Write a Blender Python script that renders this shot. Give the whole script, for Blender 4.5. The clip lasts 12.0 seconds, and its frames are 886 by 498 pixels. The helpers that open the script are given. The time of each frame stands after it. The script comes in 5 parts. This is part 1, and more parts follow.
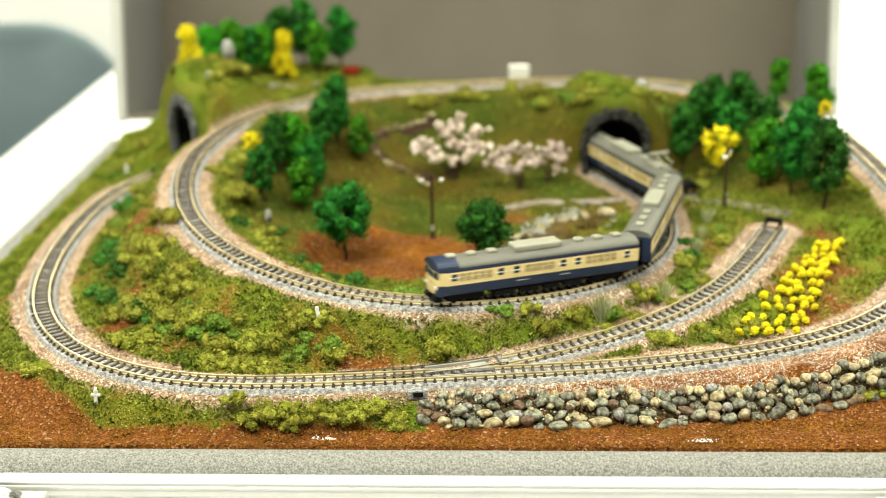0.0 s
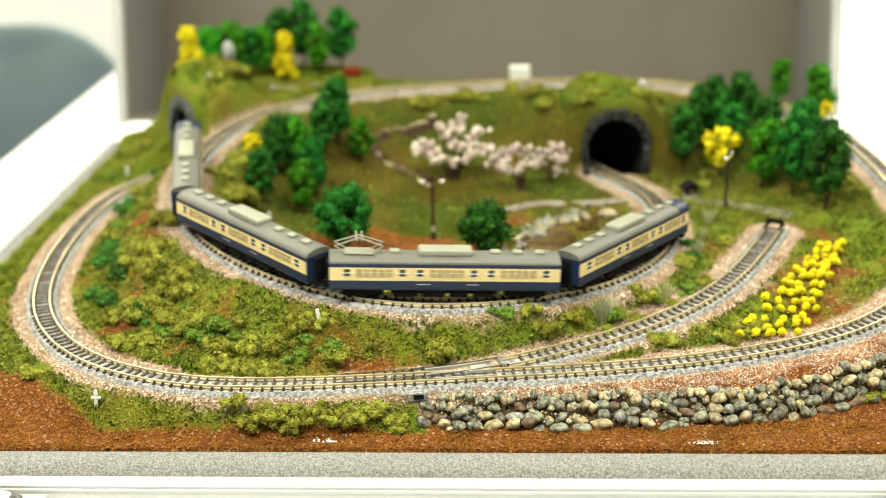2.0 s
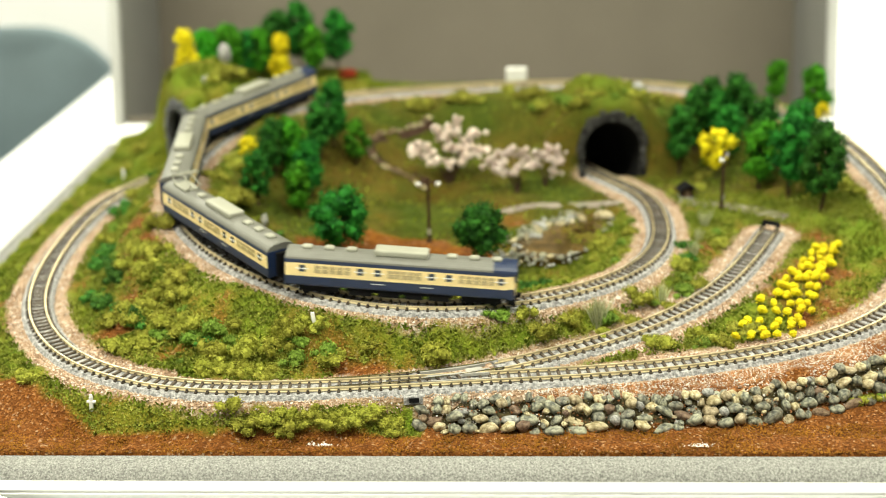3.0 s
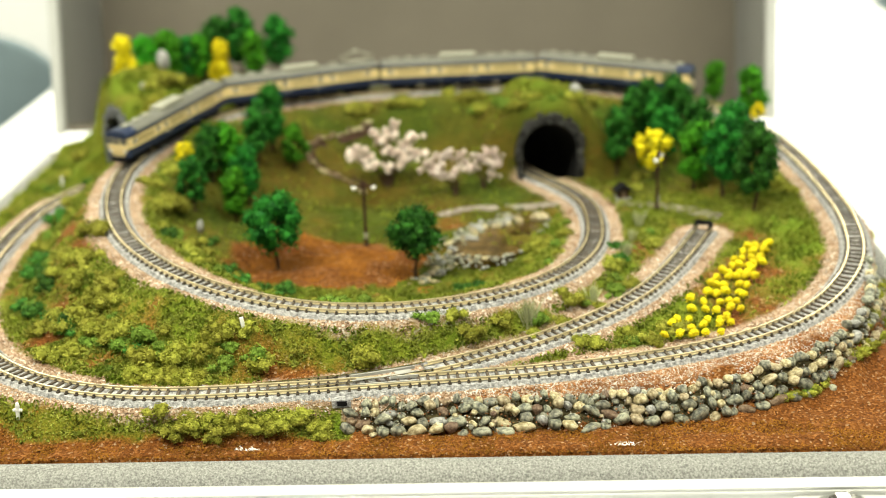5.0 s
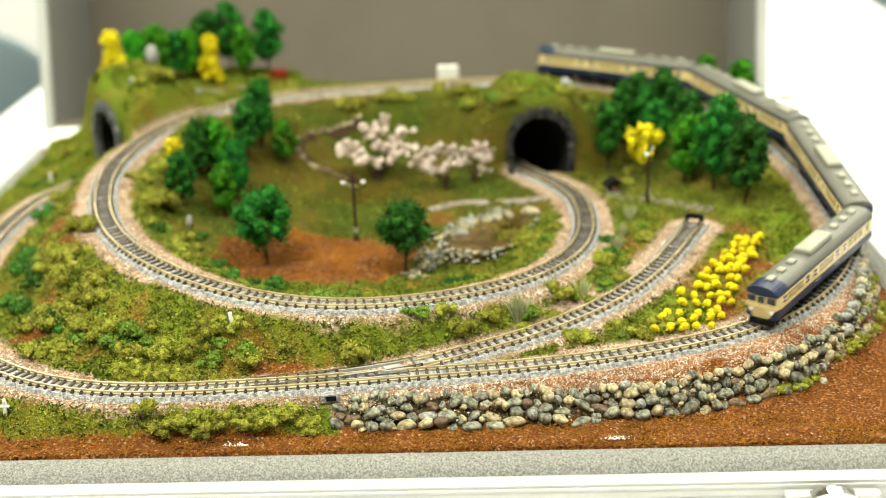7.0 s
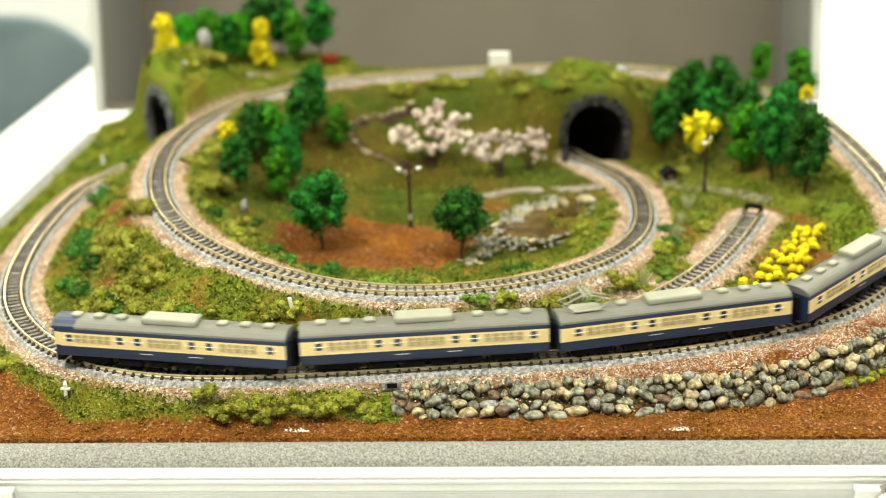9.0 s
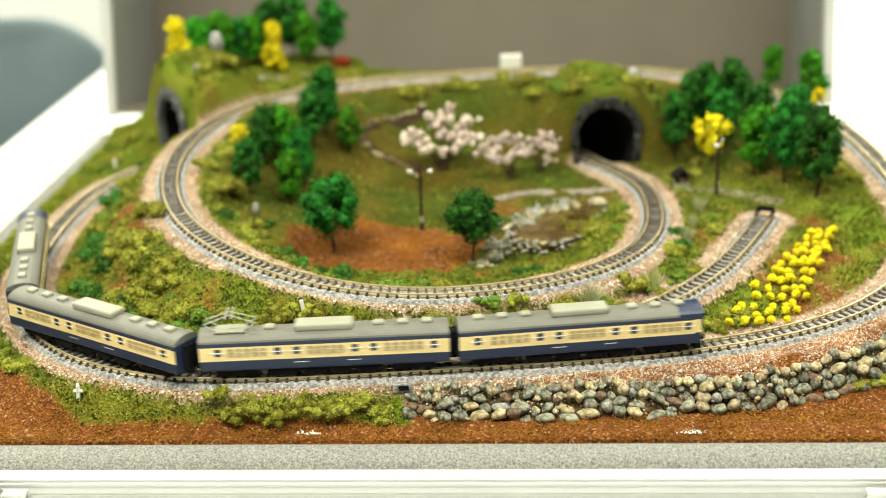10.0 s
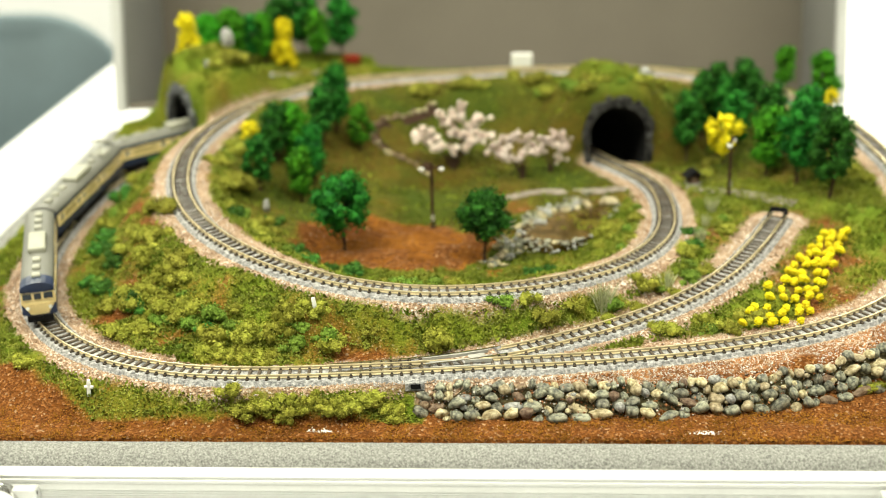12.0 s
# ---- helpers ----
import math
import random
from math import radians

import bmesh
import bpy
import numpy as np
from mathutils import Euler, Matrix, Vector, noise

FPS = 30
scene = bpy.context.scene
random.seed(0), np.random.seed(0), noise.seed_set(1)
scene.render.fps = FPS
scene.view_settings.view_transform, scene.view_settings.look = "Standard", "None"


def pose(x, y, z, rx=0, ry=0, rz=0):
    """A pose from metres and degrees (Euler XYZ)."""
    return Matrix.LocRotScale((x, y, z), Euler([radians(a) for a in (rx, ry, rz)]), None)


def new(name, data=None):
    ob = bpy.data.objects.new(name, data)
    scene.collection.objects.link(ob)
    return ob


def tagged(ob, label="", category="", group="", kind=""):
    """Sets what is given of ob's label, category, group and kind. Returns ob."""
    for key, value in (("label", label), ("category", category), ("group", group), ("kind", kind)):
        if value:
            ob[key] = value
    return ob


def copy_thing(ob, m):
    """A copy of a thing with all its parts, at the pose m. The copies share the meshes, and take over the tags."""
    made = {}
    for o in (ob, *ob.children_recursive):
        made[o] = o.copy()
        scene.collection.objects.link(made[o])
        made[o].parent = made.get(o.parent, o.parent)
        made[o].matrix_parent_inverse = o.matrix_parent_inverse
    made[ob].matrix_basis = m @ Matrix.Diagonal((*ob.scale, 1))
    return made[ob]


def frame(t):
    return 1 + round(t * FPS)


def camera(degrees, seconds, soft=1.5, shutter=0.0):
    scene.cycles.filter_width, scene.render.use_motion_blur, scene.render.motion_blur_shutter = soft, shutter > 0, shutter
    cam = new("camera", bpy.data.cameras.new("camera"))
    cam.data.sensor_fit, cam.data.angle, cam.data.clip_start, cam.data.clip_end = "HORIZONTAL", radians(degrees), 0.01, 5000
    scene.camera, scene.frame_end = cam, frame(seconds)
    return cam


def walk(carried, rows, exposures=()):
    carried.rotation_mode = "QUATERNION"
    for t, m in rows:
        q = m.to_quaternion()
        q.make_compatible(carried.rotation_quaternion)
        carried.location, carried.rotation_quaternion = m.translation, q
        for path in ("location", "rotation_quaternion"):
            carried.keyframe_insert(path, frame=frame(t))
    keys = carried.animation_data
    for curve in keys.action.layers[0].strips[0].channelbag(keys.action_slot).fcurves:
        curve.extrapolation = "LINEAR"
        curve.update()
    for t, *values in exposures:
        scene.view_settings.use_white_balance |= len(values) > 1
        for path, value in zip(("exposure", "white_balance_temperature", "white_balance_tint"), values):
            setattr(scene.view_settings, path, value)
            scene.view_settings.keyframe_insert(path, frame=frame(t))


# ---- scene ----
cam = camera(38.0, 12.0, soft=1.0, shutter=0.35)
cam.data.dof.use_dof = True
cam.data.dof.focus_distance = 0.672
cam.data.dof.aperture_fstop = 5.2
PATH = [
    (0.0, pose(0.04792, -0.56973, 0.30505, 69.284, 1.173, 2.644)),
    (0.5, pose(0.04885, -0.56922, 0.30487, 69.242, 1.360, 2.680)),
    (1.0, pose(0.04848, -0.56872, 0.30491, 69.261, 1.341, 2.708)),
    (1.5, pose(0.04736, -0.56915, 0.30565, 69.339, 1.307, 2.655)),
    (2.0, pose(0.04879, -0.56824, 0.30558, 69.285, 1.295, 2.703)),
    (2.5, pose(0.04907, -0.56770, 0.30372, 69.352, 1.287, 2.671)),
    (3.0, pose(0.05135, -0.56770, 0.30727, 69.278, 1.416, 2.641)),
    (5.0, pose(0.07386, -0.56872, 0.30542, 69.496, 1.636, 1.104)),
    (5.5, pose(0.07642, -0.56818, 0.30543, 69.426, 1.625, 0.795)),
    (6.0, pose(0.07523, -0.56651, 0.30342, 69.431, 1.549, 0.775)),
    (6.5, pose(0.07644, -0.56693, 0.30365, 69.391, 1.636, 0.726)),
    (8.5, pose(0.06565, -0.56170, 0.29985, 68.976, 1.702, 1.614)),
    (9.0, pose(0.05840, -0.56160, 0.30091, 68.846, 1.560, 2.215)),
    (9.5, pose(0.05783, -0.56201, 0.30095, 68.949, 1.717, 2.510)),
    (10.0, pose(0.05813, -0.56196, 0.30127, 68.958, 1.733, 2.674)),
    (10.5, pose(0.05345, -0.56182, 0.30056, 69.067, 1.481, 2.820)),
    (11.0, pose(0.05420, -0.56113, 0.30011, 69.032, 1.512, 2.831)),
    (11.5, pose(0.05301, -0.56051, 0.29983, 68.990, 1.552, 2.796)),
    (12.0, pose(0.05299, -0.55966, 0.29974, 68.942, 1.375, 2.977)),
]
walk(cam, PATH)

# ---- world and lights: a bright office with ceiling panels, plus fill lamps for the far wall ----
world = bpy.data.worlds.new("room_light")
scene.world = world
world.use_nodes = True
world.node_tree.nodes["Background"].inputs[0].default_value = (1.0, 0.96, 0.84, 1)
world.node_tree.nodes["Background"].inputs[1].default_value = 0.020
scene.view_settings.exposure = 0.0


def unseen_ceiling_lamp(x, y, z, w, d, watts):
    data = bpy.data.lights.new("unseen_ceiling_lamp", "AREA")
    data.shape, data.size, data.size_y, data.energy, data.color = "RECTANGLE", w, d, watts, (0.975, 0.955, 0.745)
    lamp = new("unseen_ceiling_lamp", data)
    lamp.matrix_world = pose(x, y, z)
    return lamp


for lx, ly, lw in ((-0.75, -0.45, 49), (0.75, -0.45, 33), (-0.75, 0.85, 16), (0.75, 0.85, 13)):
    unseen_ceiling_lamp(lx, ly, 1.62, 1.2, 0.3, lw)
# two unseen lamps, added only to brighten the wall and chair behind the table
for lx in (-1.3, 1.3):
    unseen_ceiling_lamp(lx, 2.35, 1.62, 1.2, 0.3, 58)

# ---- materials ----
def material(name, color, rough=0.6, metal=0.0, vary=0.25, scale=60.0, fine=900.0, bump=0.15, other=None, island=0.0, depth=0.0006):
    """A surface with two scales of variation, fine relief, and some difference between loose pieces."""
    m = bpy.data.materials.new(name)
    m.use_nodes = True
    t = m.node_tree
    b = t.nodes["Principled BSDF"]
    b.inputs["Roughness"].default_value, b.inputs["Metallic"].default_value = rough, metal
    b.inputs["Specular IOR Level"].default_value = 0.12 if rough >= 0.8 else 0.5
    co = t.nodes.new("ShaderNodeTexCoord")

    def tex(s, detail):
        n = t.nodes.new("ShaderNodeTexNoise")
        n.inputs["Scale"].default_value, n.inputs["Detail"].default_value = s, detail
        t.links.new(co.outputs["Object"], n.inputs["Vector"])
        return n.outputs["Fac"]

    def mixed(kind, fac, a, c):
        n = t.nodes.new("ShaderNodeMix")
        n.data_type, n.blend_type = "RGBA", kind
        for k, v in ((0, fac), (6, a), (7, c)):
            if isinstance(v, (int, float)):
                n.inputs[k].default_value = v
            elif isinstance(v, tuple):
                n.inputs[k].default_value = (*v, 1)
            else:
                t.links.new(v, n.inputs[k])
        return n.outputs[2]

    def ramp(src, lo, hi, a=0.0, c=1.0):
        n = t.nodes.new("ShaderNodeMapRange")
        for k, v in zip((1, 2, 3, 4), (lo, hi, a, c)):
            n.inputs[k].default_value = v
        t.links.new(src, n.inputs[0])
        return n.outputs[0]

    coarse, small = tex(scale, 4.0), tex(fine, 2.0)
    dark = tuple(v * (1 - vary) for v in color)
    light = tuple(min(1, v * (1 + vary)) for v in color)
    col = mixed("MIX", ramp(coarse, 0.35, 0.65), dark, other or light)
    col = mixed("MULTIPLY", 1.0, col, mixed("MIX", ramp(small, 0.3, 0.7), (1 - vary,) * 3, (1.0,) * 3))
    if island:
        geo = t.nodes.new("ShaderNodeNewGeometry")
        obj = t.nodes.new("ShaderNodeObjectInfo")
        add = t.nodes.new("ShaderNodeMath")
        add.operation = "ADD"
        t.links.new(geo.outputs["Random Per Island"], add.inputs[0])
        t.links.new(obj.outputs["Random"], add.inputs[1])
        hue = t.nodes.new("ShaderNodeHueSaturation")
        t.links.new(ramp(add.outputs[0], 0, 2, 1 - island, 1 + island), hue.inputs["Value"])
        t.links.new(ramp(obj.outputs["Random"], 0, 1, 0.5 - island * 0.02, 0.5 + island * 0.02), hue.inputs["Hue"])
        t.links.new(col, hue.inputs["Color"])
        col = hue.outputs[0]
    t.links.new(col, b.inputs["Base Color"])
    t.links.new(ramp(coarse, 0.3, 0.7, max(0, rough - 0.08), min(1, rough + 0.08)), b.inputs["Roughness"])
    if bump:
        n = t.nodes.new("ShaderNodeBump")
        n.inputs["Strength"].default_value, n.inputs["Distance"].default_value = bump, depth
        t.links.new(small, n.inputs["Height"])
        t.links.new(n.outputs[0], b.inputs["Normal"])
    return m


def ground_material():
    """Turf, red soil and gravel, laid out by the land's own attributes."""
    m = bpy.data.materials.new("scenery_ground")
    m.use_nodes = True
    t = m.node_tree
    b = t.nodes["Principled BSDF"]
    b.inputs["Roughness"].default_value = 0.95
    b.inputs["Specular IOR Level"].default_value = 0.15
    co = t.nodes.new("ShaderNodeTexCoord")

    def tex(s, d):
        n = t.nodes.new("ShaderNodeTexNoise")
        n.inputs["Scale"].default_value, n.inputs["Detail"].default_value = s, d
        t.links.new(co.outputs["Object"], n.inputs["Vector"])
        return n.outputs["Fac"]

    def cells(s):
        n = t.nodes.new("ShaderNodeTexVoronoi")
        n.inputs["Scale"].default_value = s
        t.links.new(co.outputs["Object"], n.inputs["Vector"])
        return n

    def ramp(src, *stops):
        n = t.nodes.new("ShaderNodeValToRGB")
        e = n.color_ramp.elements
        for k, (p, c) in enumerate(stops):
            if k > 1:
                e.new(p)
        for k, (p, c) in enumerate(stops):
            e[k].position, e[k].color = p, (*c, 1)
        t.links.new(src, n.inputs[0])
        return n.outputs[0]

    def mixed(fac, a, c):
        n = t.nodes.new("ShaderNodeMix")
        n.data_type = "RGBA"
        t.links.new(fac, n.inputs[0])
        t.links.new(a, n.inputs[6])
        t.links.new(c, n.inputs[7])
        return n.outputs[2]

    def attribute(name):
        n = t.nodes.new("ShaderNodeAttribute")
        n.attribute_name = name
        return n.outputs["Fac"]

    grain, wide, mid = cells(900), tex(18, 3), tex(160, 4)
    pick = t.nodes.new("ShaderNodeSeparateColor")
    t.links.new(grain.outputs["Color"], pick.inputs[0])
    soil = mixed(wide, ramp(pick.outputs[0], (0, (0.050, 0.016, 0.004)), (0.6, (0.135, 0.044, 0.007)), (0.93, (0.24, 0.088, 0.017)), (0.985, (0.50, 0.36, 0.22))),
                 ramp(pick.outputs[1], (0, (0.075, 0.024, 0.005)), (0.7, (0.175, 0.058, 0.009)), (0.97, (0.34, 0.15, 0.045))))
    turf = mixed(mid, ramp(pick.outputs[0], (0, (0.075, 0.115, 0.008)), (0.7, (0.150, 0.210, 0.014)), (1, (0.20, 0.24, 0.03))),
                 ramp(wide, (0.35, (0.115, 0.190, 0.012)), (0.65, (0.20, 0.190, 0.020))))
    stones = ramp(pick.outputs[2], (0, (0.20, 0.12, 0.075)), (0.35, (0.38, 0.25, 0.16)), (0.7, (0.54, 0.40, 0.30)), (0.95, (0.68, 0.62, 0.54)))
    col = mixed(attribute("turf"), soil, turf)
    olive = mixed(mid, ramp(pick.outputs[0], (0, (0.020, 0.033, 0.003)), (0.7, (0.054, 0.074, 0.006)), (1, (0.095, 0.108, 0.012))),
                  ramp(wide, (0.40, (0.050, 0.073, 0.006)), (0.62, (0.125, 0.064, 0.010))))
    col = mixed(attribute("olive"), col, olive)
    col = mixed(attribute("gravel"), col, stones)
    t.links.new(col, b.inputs["Base Color"])
    n = t.nodes.new("ShaderNodeBump")
    n.inputs["Strength"].default_value, n.inputs["Distance"].default_value = 0.7, 0.0012
    t.links.new(grain.outputs["Distance"], n.inputs["Height"])
    t.links.new(n.outputs[0], b.inputs["Normal"])
    return m


GROUND = ground_material()
RAIL = material("rail_brass", (0.74, 0.63, 0.40), 0.38, 0.55, 0.14, 90, 700)
SLEEPER = material("sleeper_plastic", (0.082, 0.066, 0.050), 0.8, 0, 0.3, island=0.25)
BED = material("grey_ballast", (0.29, 0.29, 0.295), 0.9, 0, 0.35, 500, 1300, 1.0, other=(0.58, 0.57, 0.57), depth=0.001)
GRAVEL = material("ballast_stone", (0.38, 0.245, 0.155), 0.9, 0, 0.2, 30, 600, 0.2, other=(0.52, 0.385, 0.275), island=0.35)
WHITE_GRAVEL = material("pale_ballast_stone", (0.54, 0.51, 0.48), 0.9, 0, 0.2, 30, 600, 0.2, island=0.3)
PEBBLE = material("river_pebble", (0.085, 0.092, 0.074), 0.40, 0, 0.42, 1.5, 9, 0.8, other=(0.36, 0.355, 0.26), island=0.85)
PEBBLE_TAN = material("tan_pebble", (0.33, 0.25, 0.11), 0.40, 0, 0.36, 1.4, 9, 0.8, other=(0.66, 0.58, 0.38), island=0.50)
PEBBLE_RUST = material("rust_pebble", (0.17, 0.085, 0.045), 0.5, 0, 0.45, 2.2, 10, 0.9, other=(0.27, 0.19, 0.12), island=0.5)
GRIT = material("dark_wall_grit", (0.075, 0.066, 0.036), 0.9, 0, 0.5, 220, 900, 1.0, other=(0.19, 0.155, 0.075), depth=0.0012)
FOAM = material("grey_foam", (0.275, 0.275, 0.262), 0.88, 0, 0.30, 1000, 2000, 1.0, other=(0.47, 0.47, 0.445), depth=0.0010)
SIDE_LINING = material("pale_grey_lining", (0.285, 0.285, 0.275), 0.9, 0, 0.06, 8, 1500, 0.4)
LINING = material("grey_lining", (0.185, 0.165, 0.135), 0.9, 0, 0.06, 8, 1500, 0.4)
ALU = material("brushed_aluminium", (0.60, 0.605, 0.60), 0.42, 0.25, 0.04, 20, 500, 0.03)
CHROME = material("polished_metal", (0.75, 0.74, 0.72), 0.15, 1.0, 0.05)
TABLE = material("white_laminate", (0.84, 0.85, 0.87), 0.35, 0, 0.03, 4, 300, 0.02)
PLASTER = material("white_wall_paint", (0.76, 0.77, 0.79), 0.9, 0, 0.03, 3, 300, 0.1)
CARPET = material("office_floor", (0.30, 0.30, 0.29), 0.9, 0, 0.1, 6, 400, 0.3)
CHAIR = material("blue_grey_upholstery", (0.150, 0.205, 0.232), 0.7, 0, 0.08, 12, 900, 0.2)
BLUE = material("navy_paint", (0.007, 0.019, 0.062), 0.42, 0, 0.1, 80, 900, 0.02)
CREAM = material("cream_paint", (0.78, 0.62, 0.30), 0.35, 0, 0.05, 80, 900, 0.02)
ROOF = material("roof_grey_paint", (0.145, 0.145, 0.125), 0.5, 0, 0.08, 60, 900, 0.03)
VENT = material("pale_grey_plastic", (0.31, 0.31, 0.25), 0.5, 0, 0.06, 60, 900, 0.03)
VENT_PALE = material("turnout_grey_plastic", (0.40, 0.39, 0.36), 0.45, 0, 0.15, 60, 900, 0.03)
BLACK = material("black_plastic", (0.008, 0.008, 0.009), 0.85, 0, 0.2)
PANE = material("car_window_glass", (0.035, 0.045, 0.06), 0.12, 0, 0.1)
CURTAIN = material("curtained_window", (0.46, 0.37, 0.19), 0.25, 0, 0.12, 400)
WHITE = material("white_plastic", (0.82, 0.82, 0.80), 0.4, 0, 0.05)
PORTAL = material("grey_stone_portal", (0.018, 0.018, 0.019), 0.85, 0, 0.45, 240, 700, 1.0, other=(0.080, 0.080, 0.078), island=0.5, depth=0.002)
PORTAL_PALE = material("pale_stone_portal", (0.12, 0.125, 0.13), 0.85, 0, 0.4, 240, 700, 1.0, other=(0.24, 0.25, 0.26), island=0.3, depth=0.002)
# near-black colour stands in for the unlit inside of the tunnel
TUNNEL_SHADE = material("tunnel_lining", (0.012, 0.012, 0.012), 0.95, 0, 0.3)
LEAF_DARK = material("dark_green_foliage", (0.011, 0.100, 0.012), 0.8, 0, 0.35, 140, 700, 0.0, other=(0.040, 0.220, 0.024), island=0.65)
LEAF_BRIGHT = material("bright_green_foliage", (0.030, 0.210, 0.008), 0.8, 0, 0.35, 140, 700, 0.0, other=(0.085, 0.370, 0.016), island=0.6)
LEAF_YELLOW = material("yellow_foliage", (0.72, 0.60, 0.008), 0.8, 0, 0.2, 90, 700, 0.0, other=(0.88, 0.74, 0.02), island=0.35)
LEAF_RED = material("red_foliage", (0.30, 0.04, 0.015), 0.8, 0, 0.2, 90, 700, 0.0, island=0.4)
BLOSSOM = material("pink_white_blossom", (0.80, 0.63, 0.56), 0.85, 0, 0.16, 150, 900, 0.0, other=(0.90, 0.79, 0.73), island=0.35)
BUSH_OLIVE = material("olive_bush_foliage", (0.240, 0.255, 0.026), 0.85, 0, 0.28, 160, 900, 0.0, other=(0.400, 0.400, 0.062), island=0.42)
BUSH_GREEN = material("green_bush_foliage", (0.140, 0.245, 0.028), 0.85, 0, 0.28, 160, 900, 0.0, other=(0.250, 0.370, 0.055), island=0.42)
BUSH_BLUE = material("blue_green_bush_foliage", (0.036, 0.130, 0.018), 0.85, 0, 0.3, 160, 900, 0.0, other=(0.095, 0.245, 0.036), island=0.6)
GRASS = material("turf_fibre", (0.160, 0.235, 0.020), 0.9, 0, 0.3, 40, 700, 0.0, other=(0.270, 0.305, 0.038), island=0.5)
COVER = material("ground_cover_foam", (0.185, 0.240, 0.030), 0.9, 0, 0.28, 55, 700, 0.0, other=(0.320, 0.345, 0.056), island=0.5)
STRAW = material("pale_dry_grass", (0.44, 0.48, 0.22), 0.8, 0, 0.2, 90, 700, 0.0, other=(0.66, 0.68, 0.44), island=0.3)
BARK = material("brown_bark", (0.085, 0.052, 0.034), 0.9, 0, 0.3, 200, 900, 0.4)
GREY_BARK = material("grey_bark", (0.22, 0.19, 0.17), 0.9, 0, 0.3, 200, 900, 0.4)
SOIL_GRAIN = material("soil_grain", (0.13, 0.042, 0.006), 0.95, 0, 0.2, 30, 600, 0.0, other=(0.23, 0.084, 0.014), island=0.8)
RUST_GRAIN = material("rust_gravel", (0.36, 0.15, 0.045), 0.95, 0, 0.2, 30, 600, 0.0, other=(0.52, 0.27, 0.11), island=0.6)
FIELD_GRAIN = material("orange_soil_grain", (0.25, 0.085, 0.012), 0.95, 0, 0.2, 30, 600, 0.0, other=(0.38, 0.145, 0.026), island=0.6)
WATER = material("brown_pond_resin", (0.055, 0.032, 0.008), 0.07, 0, 0.45, 70, 300, 0.25, other=(0.150, 0.095, 0.030), depth=0.0015)
PATHWAY = material("pale_grey_footpath", (0.26, 0.22, 0.18), 0.95, 0, 0.25, 200, 1200, 0.6, other=(0.36, 0.31, 0.27))
WOOD = material("dark_brown_timber", (0.055, 0.030, 0.018), 0.8, 0, 0.3, 200, 900, 0.3)
ROCK = material("grey_rock", (0.36, 0.36, 0.35), 0.8, 0, 0.35, 2.6, 12, 0.7, other=(0.56, 0.56, 0.53))
GLOBE = material("white_lamp_globe", (0.88, 0.88, 0.86), 0.2, 0, 0.03)
# ---- the line of the railway: one closed loop that climbs over itself ----
LOOP = [
    (0.118, 0.371, 0.014), (0.148, 0.320, 0.014), (0.153, 0.262, 0.016), (0.146, 0.203, 0.017), (0.120, 0.152, 0.019),
    (0.080, 0.117, 0.021), (0.030, 0.095, 0.024), (-0.017, 0.090, 0.027), (-0.067, 0.104, 0.031), (-0.117, 0.143, 0.034),
    (-0.155, 0.198, 0.038), (-0.174, 0.262, 0.043), (-0.176, 0.325, 0.046), (-0.160, 0.383, 0.050), (-0.121, 0.434, 0.054),
    (-0.063, 0.468, 0.055), (0.035, 0.489, 0.055), (0.130, 0.495, 0.055), (0.205, 0.478, 0.053), (0.264, 0.434, 0.047),
    (0.296, 0.372, 0.041), (0.311, 0.300, 0.032), (0.317, 0.232, 0.022), (0.306, 0.177, 0.013), (0.265, 0.119, 0.006),
    (0.205, 0.081, 0.004), (0.125, 0.058, 0.003), (0.042, 0.047, 0.003), (-0.045, 0.037, 0.003), (-0.122, 0.036, 0.003),
    (-0.190, 0.068, 0.003), (-0.236, 0.135, 0.003), (-0.254, 0.215, 0.004), (-0.256, 0.290, 0.006), (-0.248, 0.345, 0.008),
    (-0.227, 0.384, 0.010), (-0.197, 0.414, 0.011), (-0.140, 0.455, 0.011), (-0.060, 0.483, 0.011), (0.020, 0.488, 0.012), (0.076, 0.458, 0.012), (0.103, 0.412, 0.013),
]
SIDING = [(-0.045, 0.038, 0.003), (0.000, 0.046, 0.003), (0.042, 0.059, 0.003), (0.079, 0.076, 0.004), (0.113, 0.094, 0.006),
          (0.146, 0.119, 0.008), (0.174, 0.150, 0.010), (0.198, 0.189, 0.012), (0.224, 0.242, 0.015)]


def spline(points, closed, step=0.001):
    """Even steps along a Catmull-Rom curve."""
    p = np.array(points, float)
    n = len(p)
    out = []
    for i in range(n if closed else n - 1):
        if closed:
            a, b, c, d = (p[(i + k - 1) % n] for k in range(4))
        else:
            a, b, c, d = (p[min(max(i + k - 1, 0), n - 1)] for k in range(4))
        for u in np.linspace(0, 1, 60, endpoint=False):
            out.append(0.5 * (2 * b + (c - a) * u + (2 * a - 5 * b + 4 * c - d) * u**2 + (3 * b - a - 3 * c + d) * u**3))
    out = np.array(out if not closed else out + out[:1])
    if closed:
        base = out[:-1]
        for _ in range(5):
            base = 0.5 * base + 0.25 * (np.roll(base, 12, 0) + np.roll(base, -12, 0))
        out = np.vstack([base, base[:1]])
    far = np.r_[0, np.cumsum(np.linalg.norm(np.diff(out, axis=0), axis=1))]
    at = np.linspace(0, far[-1], int(far[-1] / step) + 1)
    return np.stack([np.interp(at, far, out[:, k]) for k in range(3)], 1), far[-1]


LINE, LINE_LENGTH = spline(LOOP, True)
SPUR, SPUR_LENGTH = spline(SIDING, False)


